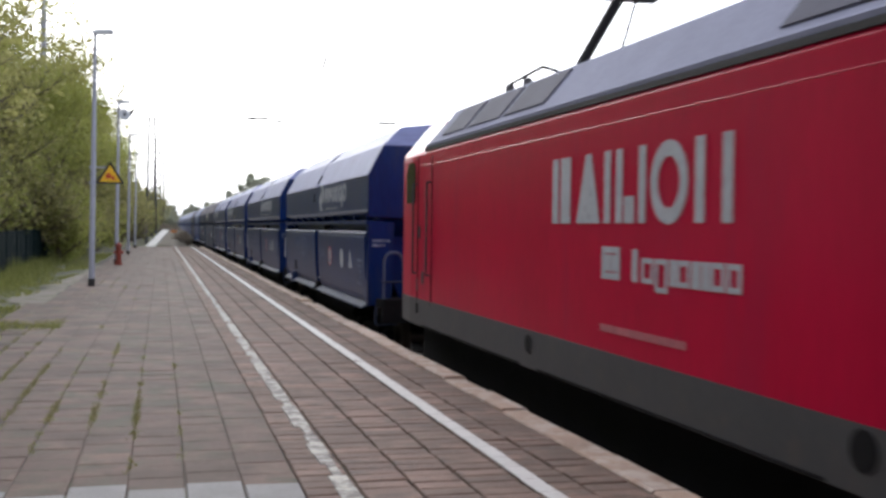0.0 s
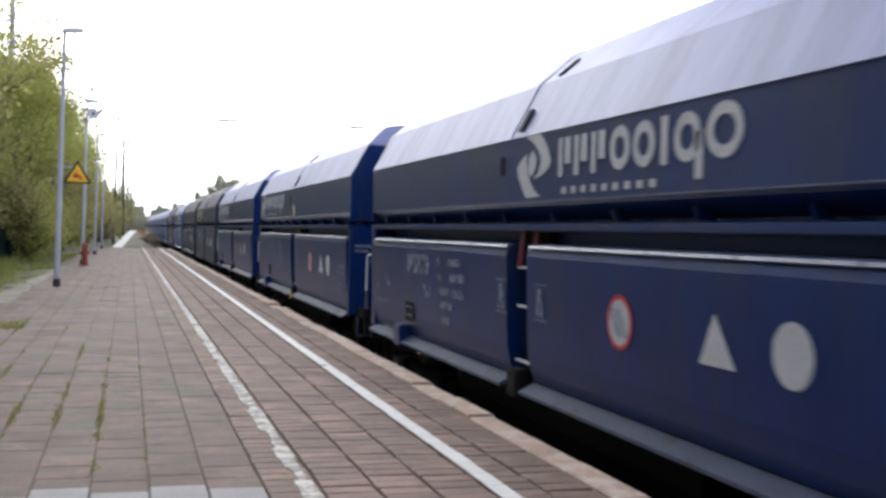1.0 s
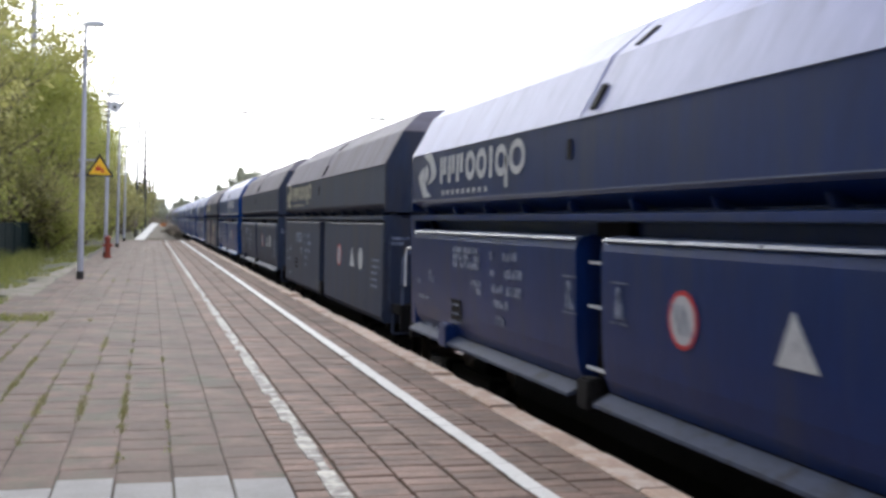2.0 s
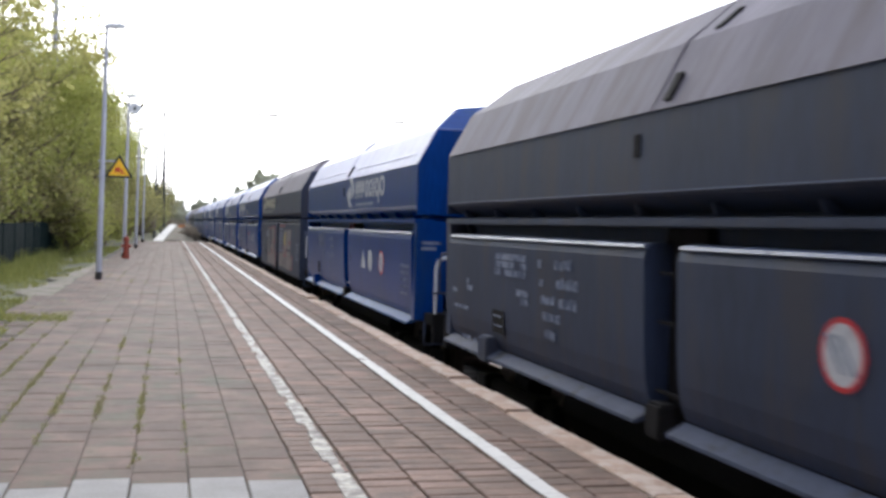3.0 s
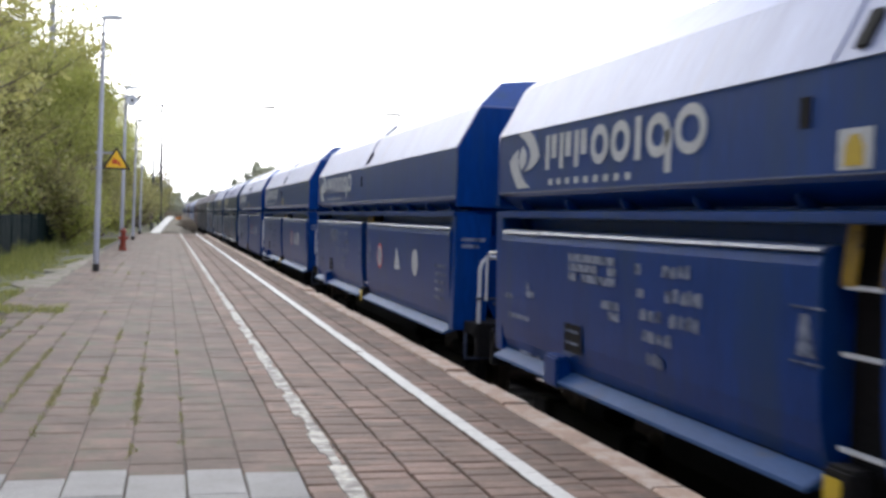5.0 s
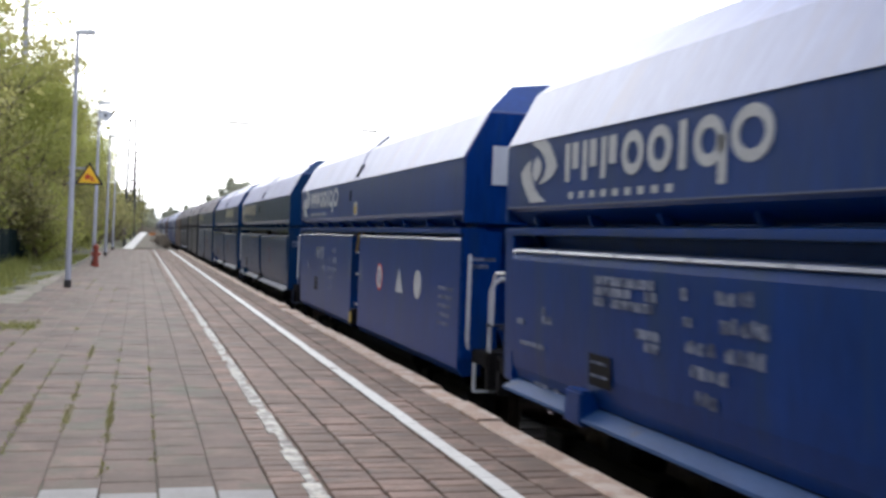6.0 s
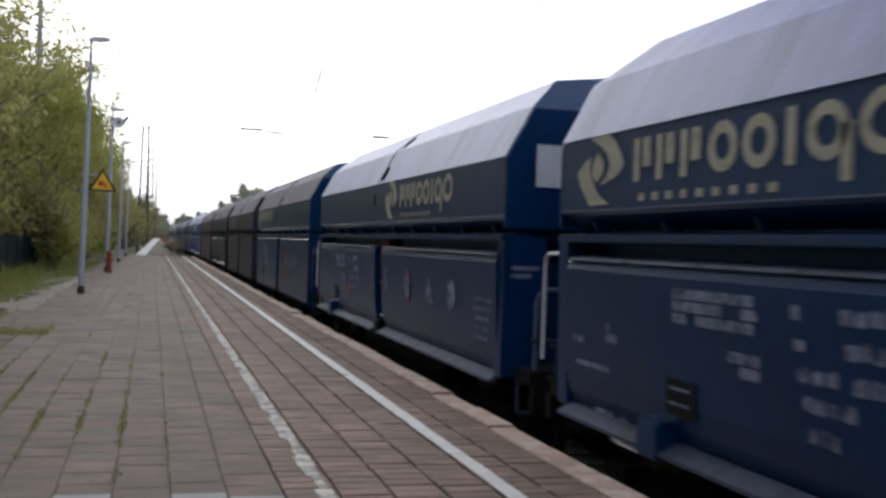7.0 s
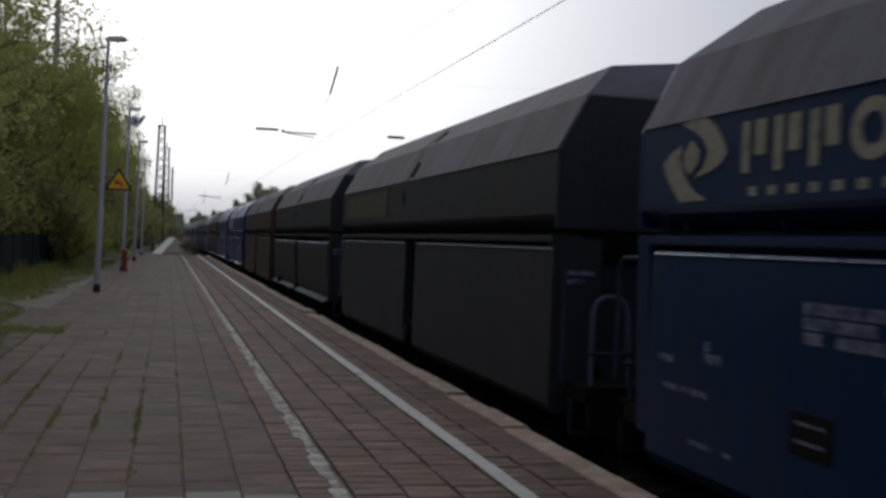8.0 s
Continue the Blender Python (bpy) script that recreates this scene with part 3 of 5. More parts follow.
def build_masts():
    for x, y, h, w in ((-0.95, 120, 14.0, 1.1), (-0.45, 156, 14.4, 1.1)):
        mast = tagged(new("lattice_mast"), "tall grey steel lattice mast beside the track", "mast", "line masts")
        mast.matrix_basis = pose(x, y, -0.9)
        corners = [(-1, -1), (1, -1), (1, 1), (-1, 1)]
        for a, c in corners:
            b = bmesh.new()
            tube(b, (a * w / 2, c * w / 2, 0), (a * w * 0.28, c * w * 0.28, h), 0.12, n=5)
            part("leg", b, MAST, mast)
        b = bmesh.new()
        steps = 14
        for k in range(steps):
            z0, z1 = h * k / steps, h * (k + 1) / steps
            s0, s1 = w / 2 - w * 0.22 * k / steps, w / 2 - w * 0.22 * (k + 1) / steps
            for i in range(4):
                p, q = corners[i], corners[(i + 1) % 4]
                if k % 2:
                    p, q = q, p
                tube(b, (p[0] * s0, p[1] * s0, z0), (q[0] * s1, q[1] * s1, z1), 0.06, n=4)
        part("bracing", b, MAST, mast)
        b = bmesh.new()
        box(b, -w * 0.45, w * 0.45, -w * 0.45, w * 0.45, h, h + 0.1)
        box(b, -0.06, 0.06, -0.06, 0.06, h + 0.1, h + 0.9)
        part("cap", b, MAST, mast)
    for x, y, h in ((0.5, 190, 13.5), (-5.4, 34.5, 11.5), (-6.2, 62, 15.0)):
        mast = tagged(new("line_mast"), "slender grey steel mast for the overhead wires", "mast", "line masts")
        mast.matrix_basis = pose(x, y, -0.5)
        b = bmesh.new()
        tube(b, (0, 0, 0), (0, 0, h), 0.2, 0.14, 10)
        part("pole", b, MAST if y > 100 else GALV, mast)
        b = bmesh.new()
        box(b, -0.3, 0.3, -0.04, 0.04, h - 0.9, h - 0.8)
        part("crossarm", b, GALV, mast)


def build_wires():
    """Contact and carrying wires over the track, the cross-span and its insulators."""
    line = tagged(new("overhead_line"), "thin overhead wires with a cross-span above the track", "overhead line")
    for name, z0, z1, r in (("contact_wire", 4.78, 4.78, 0.006), ("carrying_wire", 6.6, 5.5, 0.003)):
        b = bmesh.new()
        pts = []
        for i in range(61):
            y = -30 + i * 8
            u = ((y - 34) / 62) % 1.0
            pts.append((TRACK_X + 0.15 * (1 if int((y - 34) // 62) % 2 else -1) * (1 - 2 * u), y, z0 - (z0 - z1) * 4 * u * (1 - u)))
        pipe(b, pts, r, 4)
        part(name, b, WIRE, line)
    for y in (34, 96, 158, 220):
        for name, z, r in (("span_wire", 4.98, 0.003), ("upper_span_wire", 6.75, 0.002)):
            b = bmesh.new()
            pipe(b, [(-5.3 if y == 34 else -0.8, y, z + 0.4), (2.0, y, z), (8.5, y, z), (24, y, z + 0.7)], r, 4)
            part(name, b, WIRE, line)
        for x0, x1 in ((2.55, 3.25), (6.75, 7.3)):
            b = bmesh.new()
            n = 7
            for k in range(n):
                a = x0 + (x1 - x0) * k / n
                tube(b, (a, y, 4.98), (a + (x1 - x0) / n, y, 4.98), 0.032, 0.058, 8)
            part("insulator", b, INSULATOR, line)
        b = bmesh.new()
        pipe(b, [(3.35, y, 4.93), (4.45, y, 4.92)], 0.024, 6)
        pipe(b, [(3.4, y, 4.9), (3.4, y, 5.02)], 0.03, 6)
        pipe(b, [(3.5, y, 4.9), (4.4, y, 4.8)], 0.016, 6)
        part("steady_arm", b, INSULATOR, line)
        b = bmesh.new()
        pipe(b, [(5.1, y, 8.0), (5.1, y, 7.55)], 0.012, 5)
        for k in range(8):
            z = 7.12 - k * 0.115
            tube(b, (5.06 - 0.028 * k, y, z), (5.04 - 0.028 * k, y, z - 0.1), 0.03, 0.05, 8)
        pipe(b, [(5.1, y, 7.55), (5.06, y, 7.1)], 0.006, 5)
        pipe(b, [(4.84, y, 6.2), (4.7, y, 5.9)], 0.012, 5)
        part("hanging_insulator", b, INSULATOR, line)


def build_far_end():
    """The pale ramp wall past the platform's end, and an orange box."""
    b = bmesh.new()
    a, c = Vector((-0.75, 84.5, 0)), Vector((0.55, 118, 1.15))
    for p, q in ((a, c),):
        d = Vector((0.35, 0, 0))
        v = [b.verts.new(s) for s in (p - d + Vector((0, 0, -1.2)), p + d + Vector((0, 0, -1.2)), p + d, p - d, q - d + Vector((0, 0, -2.2)), q + d + Vector((0, 0, -2.2)), q + d, q - d)]
        for f in ((0, 1, 2, 3), (7, 6, 5, 4), (0, 4, 5, 1), (1, 5, 6, 2), (2, 6, 7, 3), (3, 7, 4, 0)):
            b.faces.new([v[i] for i in f])
    tagged(part("ramp_wall", b, CONCRETE), "pale concrete ramp wall past the end of the platform", "wall", kind="structure")
    # the earth bank between the ramp and the track
    b = bmesh.new()
    grid = []
    for i in range(12):
        y = 85.2 + i * 3.4
        row = []
        for k in range(9):
            u = k / 8
            rise = 1.15 * min((y - 85.2) / 33.0, 1.0)
            z = rise - 0.05 - 1.3 * max(0, (u - 0.55) / 0.45) ** 1.3 + 0.08 * noise.noise((u * 5, y * 0.4, 3))
            row.append(b.verts.new((-0.4 + 1.3 * (y - 85.2) / 33.0 + u * 2.3, y, z)))
        grid.append(row)
    for p, q in zip(grid, grid[1:]):
        for k in range(8):
            b.faces.new((p[k], p[k + 1], q[k + 1], q[k]))
    front = [b.verts.new((v.co.x, v.co.y - 0.3, -1.2)) for v in grid[0]]
    for k in range(8):
        b.faces.new((front[k], front[k + 1], grid[0][k + 1], grid[0][k]))
    tagged(part("earth_bank", b, BANK, smooth=True), "brown earth bank between the ramp and the track", "bank", kind="structure")
    box_thing = tagged(new("trackside_box"), "small faded orange trackside box on a post", "box")
    box_thing.matrix_basis = pose(1.35, 112, -1.0)
    b = bmesh.new()
    box(b, -0.3, 0.3, -0.2, 0.2, 1.5, 2.15)
    part("cabinet", b, ORANGE, box_thing, bevel=0.03)
    b = bmesh.new()
    tube(b, (0, 0, -0.1), (0, 0, 1.75), 0.08)
    part("post", b, DARK_STEEL, box_thing)


def build_loudspeaker(x, y, z):
    """A horn loudspeaker clamped below the head of a lamp."""
    horn = tagged(new("loudspeaker"), "pale round horn loudspeaker clamped to a lamp post", "loudspeaker")
    horn.matrix_basis = pose(x, y, z)
    b = bmesh.new()
    box(b, -0.1, 0.62, -0.02, 0.02, -0.03, 0.02)
    part("bracket", b, GALV, horn)
    for cx in (0.3,):
        b = bmesh.new()
        tube(b, (cx, -0.32, -0.16), (cx, -0.1, -0.16), 0.23, 0.1, 18)
        tube(b, (cx, -0.1, -0.16), (cx, 0.12, -0.16), 0.1, 0.1, 14)
        bell = part("bell", b, LAMP_SHELL, horn)
        b = bmesh.new()
        tube(b, (cx, -0.335, -0.16), (cx, -0.322, -0.16), 0.06, 0.06, 14)
        part("throat", b, DARK_STEEL, bell, "dark throat of the horn")
    b = bmesh.new()
    tube(b, (0.5, 0, -0.2), (0.66, 0, 0.12), 0.035, 0.05, 8)
    part("stay", b, DARK_STEEL, horn)


# ---- trees ----
def tree_meshes(seed, height, spread, leaves, leaf_mat, low=0.15, size=0.16):
    """A trunk with limbs, and a crown of single leaves in loose clumps round the twigs."""
    rnd = random.Random(seed)
    bm = bmesh.new()
    tips = []

    def limb(p, d, length, r, depth):
        n = 3
        for k in range(n):
            q = p + d * (length / n)
            tube(bm, p, q, r * (1 - 0.28 * k), r * (1 - 0.28 * (k + 1)), 5)
            if depth >= 2 or k == n - 1:
                tips.append(q)
            if depth < 3:
                for _ in range(2 if depth else 1):
                    e = (d + Vector((rnd.gauss(0, 0.75), rnd.gauss(0, 0.75), rnd.gauss(0.15, 0.35)))).normalized()
                    limb(q, e, length * rnd.uniform(0.42, 0.62), r * 0.42, depth + 1)
            p = q
            d = (d + Vector((rnd.gauss(0, 0.13), rnd.gauss(0, 0.13), 0.07))).normalized()
    p, d = Vector((0, 0, -0.2)), Vector((0, 0, 1))
    steps = 9
    for k in range(steps):
        q = p + d * height * 0.92 / steps
        r0, r1 = 0.14 * (1 - k / steps) + 0.02, 0.14 * (1 - (k + 1) / steps) + 0.02
        tube(bm, p, q, r0, r1, 7)
        if k / steps > low:
            for _ in range(3):
                a = rnd.uniform(0, math.tau)
                e = Vector((math.cos(a), math.sin(a), rnd.uniform(0.3, 0.95))).normalized()
                limb(q, e, spread * rnd.uniform(0.5, 1.0) * (1 - 0.55 * (k / steps)), r1 * 0.5, 1)
        p, d = q, (d + Vector((rnd.gauss(0, 0.06), rnd.gauss(0, 0.06), 0.02))).normalized()
    tips.append(p)
    trunk = finish("trunk", bm, BARK)
    verts, faces = [], []
    for _ in range(leaves):
        c = rnd.choice(tips) + Vector((rnd.gauss(0, 0.28), rnd.gauss(0, 0.28), rnd.gauss(0, 0.26)))
        n = Vector((rnd.gauss(0, 1), rnd.gauss(0, 1), rnd.gauss(0.3, 1))).normalized()
        u = n.orthogonal().normalized()
        u.rotate(Matrix.Rotation(rnd.uniform(0, math.tau), 3, n))
        w = n.cross(u)
        s = size * rnd.uniform(0.55, 1.2)
        b = len(verts)
        verts.extend((c - u * s, c + w * s * 0.45, c + u * s, c - w * s * 0.45))
        faces.append((b, b + 1, b + 2, b + 3))
    me = bpy.data.meshes.new("crown")
    me.from_pydata(verts, [], faces)
    me.materials.append(leaf_mat)
    return trunk, me


def build_trees():
    rnd = random.Random(21)
    kinds = [tree_meshes(1, 10.5, 3.6, 10500, LEAF_A, size=0.085), tree_meshes(2, 12.0, 3.8, 11500, LEAF_B, size=0.085), tree_meshes(3, 9.5, 3.4, 10500, LEAF_C, size=0.085), tree_meshes(4, 12.5, 3.2, 6200, LEAF_A, size=0.085)]
    spots_over = []
    shrubs = [tree_meshes(5, 3.2, 1.9, 6000, LEAF_B, 0.02, 0.09), tree_meshes(6, 2.6, 1.7, 5600, LEAF_C, 0.02, 0.09)]

    # unseen dense trees added beside the camera to dim the train's side
    screen_hedge = tree_meshes(11, 9.0, 4.2, 9000, LEAF_B, 0.05, 0.22)
    for y in range(-24, 13, 4):
        spots_over.append((screen_hedge, -8.6 + 0.5 * math.sin(y), y, 1.0))
    over = tree_meshes(10, 9.0, 3.6, 10500, LEAF_C, 0.38, 0.082)
    for x, y, s in ((-4.4, 51, 0.86), (-4.3, 56, 0.92), (-4.1, 63, 0.9), (-3.9, 71, 0.95), (-4.3, 81, 0.95), (-4.8, 93, 0.9)):
        spots_over.append((over, x, y, s))
    # the distant trees wear the leaf colour paled for haze
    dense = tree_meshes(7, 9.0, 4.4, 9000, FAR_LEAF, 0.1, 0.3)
    brush = tree_meshes(8, 1.9, 1.5, 2600, BRUSH, 0.02, 0.12)

    def plant(kind, name, x, y, s, label, group, category):
        t = tagged(new(name), label, category, group)
        t.matrix_basis = pose(x, y, -0.15, rnd.gauss(0, 2), rnd.gauss(0, 2), rnd.uniform(0, 360)) @ Matrix.Scale(s, 4)
        put("trunk", kind[0], t)
        put("crown", kind[1], t)
    spots = []
    # two rows added out of view, to block sky from the train's side
    for y in range(-34, 26, 5):
        spots.append((rnd.uniform(-9.5, -7.5), y, rnd.uniform(0.9, 1.15)))
        spots.append((rnd.uniform(-14, -11.5), y + 2.5, rnd.uniform(0.95, 1.2)))
    y = 27.0
    while y < 190:
        spots.append((rnd.uniform(-7.6, -6.6) - (1.0 if y < 40 else 0), y, rnd.uniform(0.85, 1.1)))
        spots.append((rnd.uniform(-12.5, -9.5), y + 2, rnd.uniform(0.85, 1.15)))
        y += 3.6 + y * 0.035
    spots += [(-5.9, 57, 0.95), (-5.7, 66, 1.0), (-5.5, 77, 1.0), (-5.3, 90, 1.05), (-5.1, 104, 1.0), (-4.6, 119, 1.0), (-4.2, 138, 0.95)]
    bare = tree_meshes(9, 12.0, 3.6, 2200, LEAF_A, size=0.13)
    for x, y, s in ((-6.4, 25.5, 0.95), (-6.9, 29.5, 1.05), (-6.2, 35, 0.9), (-6.6, 46, 1.05), (-6.9, 51, 1.3), (-7.6, 56, 1.35), (-5.9, 62, 1.05), (-6.6, 68, 1.3), (-6.2, 80, 1.2)):
        plant(bare, "tree", x, y, s, "nearly bare tree with thin twigs and few young leaves", "trees behind the fence", "tree")
    for i, (x, y, s) in enumerate(spots):
        plant(kinds[i * 7 % 4], "tree", x, y, s, "tall slender tree with thin yellow-green spring leaves behind the fence", "trees behind the fence", "tree")
    for kind, x, y, s in spots_over:
        plant(kind, "tree", x, y, s, "fresh green border tree; those beside the camera are an added, unseen screen", "trees behind the fence", "tree")
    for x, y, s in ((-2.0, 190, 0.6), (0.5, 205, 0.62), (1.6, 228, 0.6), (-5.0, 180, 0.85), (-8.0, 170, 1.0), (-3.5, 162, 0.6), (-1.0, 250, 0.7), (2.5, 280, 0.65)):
        plant(dense, "tree", x, y, s, "thicket tree with haze-paled leaves at the far end of the line", "distant trees", "tree")
    for x, y, s in ((-4.2, 49, 0.9), (-4.4, 53, 1.1), (-4.3, 58, 0.9), (-7.2, 33, 1.1), (-7.2, 38, 1.2), (-7.0, 43, 1.2), (-7.4, 29, 1.0), (-4.4, 66, 1.2), (-4.2, 75, 1.2), (-3.8, 90, 1.3), (-3.5, 104, 1.4), (-2.9, 118, 1.5), (-5.6, 48, 1.3), (-5.6, 55, 1.3), (-2.5, 135, 1.6), (-2.0, 150, 1.8)):
        plant(shrubs[int(y) % 2], "shrub", x, y, s, "leafy green shrub growing at the fence", "shrubs along the fence", "shrub")
    for x, y, s in ((1.5, 99, 0.4), (2.3, 96, 0.35), (1.8, 107, 0.5), (2.3, 116, 0.5), (1.4, 126, 0.65), (-2.6, 112, 1.0), (0.6, 132, 0.8), (2.0, 138, 0.7)):
        plant(brush, "brush", x, y, s, "low dry brown brush beyond the platform end", "brush beyond the platform", "shrub")
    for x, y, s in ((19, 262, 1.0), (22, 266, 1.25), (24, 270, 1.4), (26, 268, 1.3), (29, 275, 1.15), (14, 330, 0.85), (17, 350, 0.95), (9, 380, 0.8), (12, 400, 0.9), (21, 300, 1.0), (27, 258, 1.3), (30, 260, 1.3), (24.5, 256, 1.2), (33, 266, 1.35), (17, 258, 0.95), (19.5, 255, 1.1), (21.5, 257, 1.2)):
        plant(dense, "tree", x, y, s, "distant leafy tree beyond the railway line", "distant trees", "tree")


# ---- the train ----
SPEED, SPACING, FIRST_GAP = 28.33, 13.63, 15.92
HALF, BODY, GAP = 1.5, 5.95, 1.72
WAGONS = 40


def up(z):
    """Heights of the train are given above the platform; its things stand on the rails."""
    return z - RAIL_Z


def lift(pts):
    return [(x, up(z)) for x, z in pts]


def lettering(bm, y, z, blocks, height, x, sign=-1, tilt=0.0):
    """A worded mark as plain blocks: each block is (width, kind). It runs towards smaller y."""
    s = height * 0.2
    for width, kind in blocks:
        a, b = y, y + sign * width * 0.84
        lo, hi = z, z + height
        if kind == "low":
            lo, hi = z, z + height * 0.98
        if kind == "deep":
            lo = z - height * 0.3
        if kind in ("bar", "thin"):
            plate(bm, [(a, lo), (b, lo), (b, hi), (a, hi)], x)
        else:
            d = sign * s
            plate(bm, [(a, lo), (a + d, lo), (a + d, hi), (a, hi)], x)
            plate(bm, [(b - d, lo), (b, lo), (b, hi), (b - d, hi)], x)
            plate(bm, [(a + d, hi - s), (b - d, hi - s), (b - d, hi), (a + d, hi)], x)
            plate(bm, [(a + d, lo), (b - d, lo), (b - d, lo + s), (a + d, lo + s)], x)
        y += sign * width


def wagon_meshes():
    """All meshes of a hopper wagon. y runs along the train, away from the camera's end; x = -1.5 is the platform side."""
    M = {}
    b = bmesh.new()
    prism(b, lift([(-HALF, 1.91), (-HALF, 2.5), (HALF, 2.5), (HALF, 1.91), (1.47, 1.875), (1.28, 1.76), (-1.28, 1.76), (-1.47, 1.875)]), -BODY, BODY)
    prism(b, lift([(-1.24, 1.76), (1.24, 1.76), (1.2, 1.2), (0.85, 0.3), (-0.85, 0.3), (-1.2, 1.2)]), -BODY + 0.25, BODY - 0.25)
    M["hopper_box"] = finish("hopper_box", b, NAVY)
    # roof: steep shoulders, a low crown and hipped ends in the body's paint
    b = bmesh.new()
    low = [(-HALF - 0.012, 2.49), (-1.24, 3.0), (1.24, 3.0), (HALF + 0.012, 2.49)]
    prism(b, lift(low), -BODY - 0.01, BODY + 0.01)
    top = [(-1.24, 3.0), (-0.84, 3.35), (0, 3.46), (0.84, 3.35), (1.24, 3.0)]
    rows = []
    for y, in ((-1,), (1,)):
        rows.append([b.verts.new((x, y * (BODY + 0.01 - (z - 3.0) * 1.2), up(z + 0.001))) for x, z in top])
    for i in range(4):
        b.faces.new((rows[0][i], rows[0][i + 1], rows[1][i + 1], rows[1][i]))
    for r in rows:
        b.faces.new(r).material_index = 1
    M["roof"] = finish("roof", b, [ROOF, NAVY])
    b = bmesh.new()
    prism(b, lift([(-HALF - 0.016, 2.5), (-1.25, 3.006), (-0.84, 3.358), (-0.84, 3.33), (-1.24, 2.985), (-HALF, 2.49)]), -0.012, 0.012)
    M["roof_seam"] = finish("roof_seam", b, ROOF)
    # roof slots are raised near-black strips, their inner shade painted
    b = bmesh.new()
    prism(b, lift([(-1.505, 2.555), (-1.405, 2.75), (-1.38, 2.73), (-1.48, 2.54)]), -0.05, 0.05)
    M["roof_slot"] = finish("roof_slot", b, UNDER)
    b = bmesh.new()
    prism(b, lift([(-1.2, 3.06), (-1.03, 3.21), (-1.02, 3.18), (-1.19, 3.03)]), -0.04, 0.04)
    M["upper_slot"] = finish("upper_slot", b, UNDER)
    b = bmesh.new()
    prism(b, lift([(-HALF, 1.78), (-1.24, 2.985), (1.24, 2.985), (HALF, 2.48), (HALF, 1.78)][:1] + [(-HALF, 2.48), (-1.24, 2.985), (1.24, 2.985), (HALF, 2.48), (HALF, 1.78)]), -0.025, 0.025)
    M["end_wall"] = finish("end_wall", b, NAVY, 0.008)
    b = bmesh.new()
    prism(b, lift([(-HALF - 0.02, 1.655), (-HALF - 0.02, 1.72), (-1.22, 1.74), (-1.22, 1.655)]), -BODY - 0.02, BODY + 0.02)
    M["waist_beam"] = finish("waist_beam", b, NAVY, 0.012)
    b = bmesh.new()
    prism(b, lift([(-1.28, 1.74), (-1.3, 1.78), (-1.42, 1.83), (-1.44, 1.81), (-1.41, 1.74)]), -0.012, 0.012)
    M["gusset"] = finish("gusset", b, NAVY)
    # the lower doors: rounded at the top on one type, flat on the other
    for name, prof in (("bulged_door", [(-1.22, 1.52), (-1.38, 1.55), (-1.46, 1.535), (-1.51, 1.49), (-1.525, 1.43), (-1.503, 0.8), (-1.488, 0.6), (-1.46, 0.45), (-1.42, 0.35), (-1.22, 0.33)]), ("flat_door", [(-1.22, 1.58), (-1.46, 1.6), (-1.5, 1.575), (-1.5, 0.2), (-1.45, 0.12), (-1.22, 0.12)])):
        b = bmesh.new()
        prism(b, lift(prof), -2.76, 2.76)
        M[name] = finish(name, b, NAVY)
    b = bmesh.new()
    prism(b, lift([(-1.42, 0.34), (-1.56, 0.265), (-1.565, 0.24), (-1.42, 0.27)]), -2.76, 2.76)
    M["ledge"] = finish("ledge", b, LEDGE)
    # door rims in segments, their highlight painted with the paler rim colour
    for name, x, z in (("bulged_rim", -1.515, 1.5), ("flat_rim", -1.495, 1.58)):
        b = bmesh.new()
        prism(b, lift([(x + 0.07, z + 0.045), (x - 0.002, z + 0.03), (x - 0.016, z + 0.01), (x, z), (x + 0.06, z)]), -2.75, -2.75 + 1.07)
        for k in range(1, 5):
            prism(b, lift([(x + 0.07, z + 0.045), (x - 0.002, z + 0.03), (x - 0.016, z + 0.01), (x, z), (x + 0.06, z)]), -2.75 + 1.1 * k, -2.75 + 1.1 * k + 1.07)
        M[name] = finish("rim", b, RIM)
    # thin lip below the upper wall, a highlight line in the rim colour
    b = bmesh.new()
    prism(b, lift([(-HALF + 0.004, 1.916), (-HALF - 0.006, 1.912), (-HALF - 0.006, 1.904), (-HALF + 0.01, 1.9)]), -BODY, BODY)
    M["lip"] = finish("lip", b, RIM)
    # dark filler added under the body to block light between the bogies
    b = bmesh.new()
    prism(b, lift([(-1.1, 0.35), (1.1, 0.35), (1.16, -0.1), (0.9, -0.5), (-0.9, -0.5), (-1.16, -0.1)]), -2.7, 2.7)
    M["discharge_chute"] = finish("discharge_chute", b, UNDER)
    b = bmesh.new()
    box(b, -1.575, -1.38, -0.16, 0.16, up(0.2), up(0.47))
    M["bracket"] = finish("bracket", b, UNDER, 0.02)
    # wall between the doors, the recess's shade put into its near-black colour
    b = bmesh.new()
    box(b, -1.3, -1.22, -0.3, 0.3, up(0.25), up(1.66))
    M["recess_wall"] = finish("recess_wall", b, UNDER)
    b = bmesh.new()
    box(b, -1.44, -1.41, -0.2, 0.2, 0, 0.022)
    M["rung"] = finish("rung", b, HAND_RAIL)
    b = bmesh.new()
    prism(b, lift([(-1.43, 1.32), (-1.445, 1.34), (-1.41, 1.665), (-1.395, 1.665)]), -0.06, 0.06)
    M["marker_post"] = finish("marker_post", b, MARK_YELLOW)
    b = bmesh.new()
    box(b, -1.52, -1.36, -0.12, 0.12, up(0.16), up(0.42))
    M["valve_box"] = finish("valve_box", b, [UNDER], 0.02)
    b = bmesh.new()
    box(b, -1.53, -1.515, -0.07, 0.07, up(0.18), up(0.36))
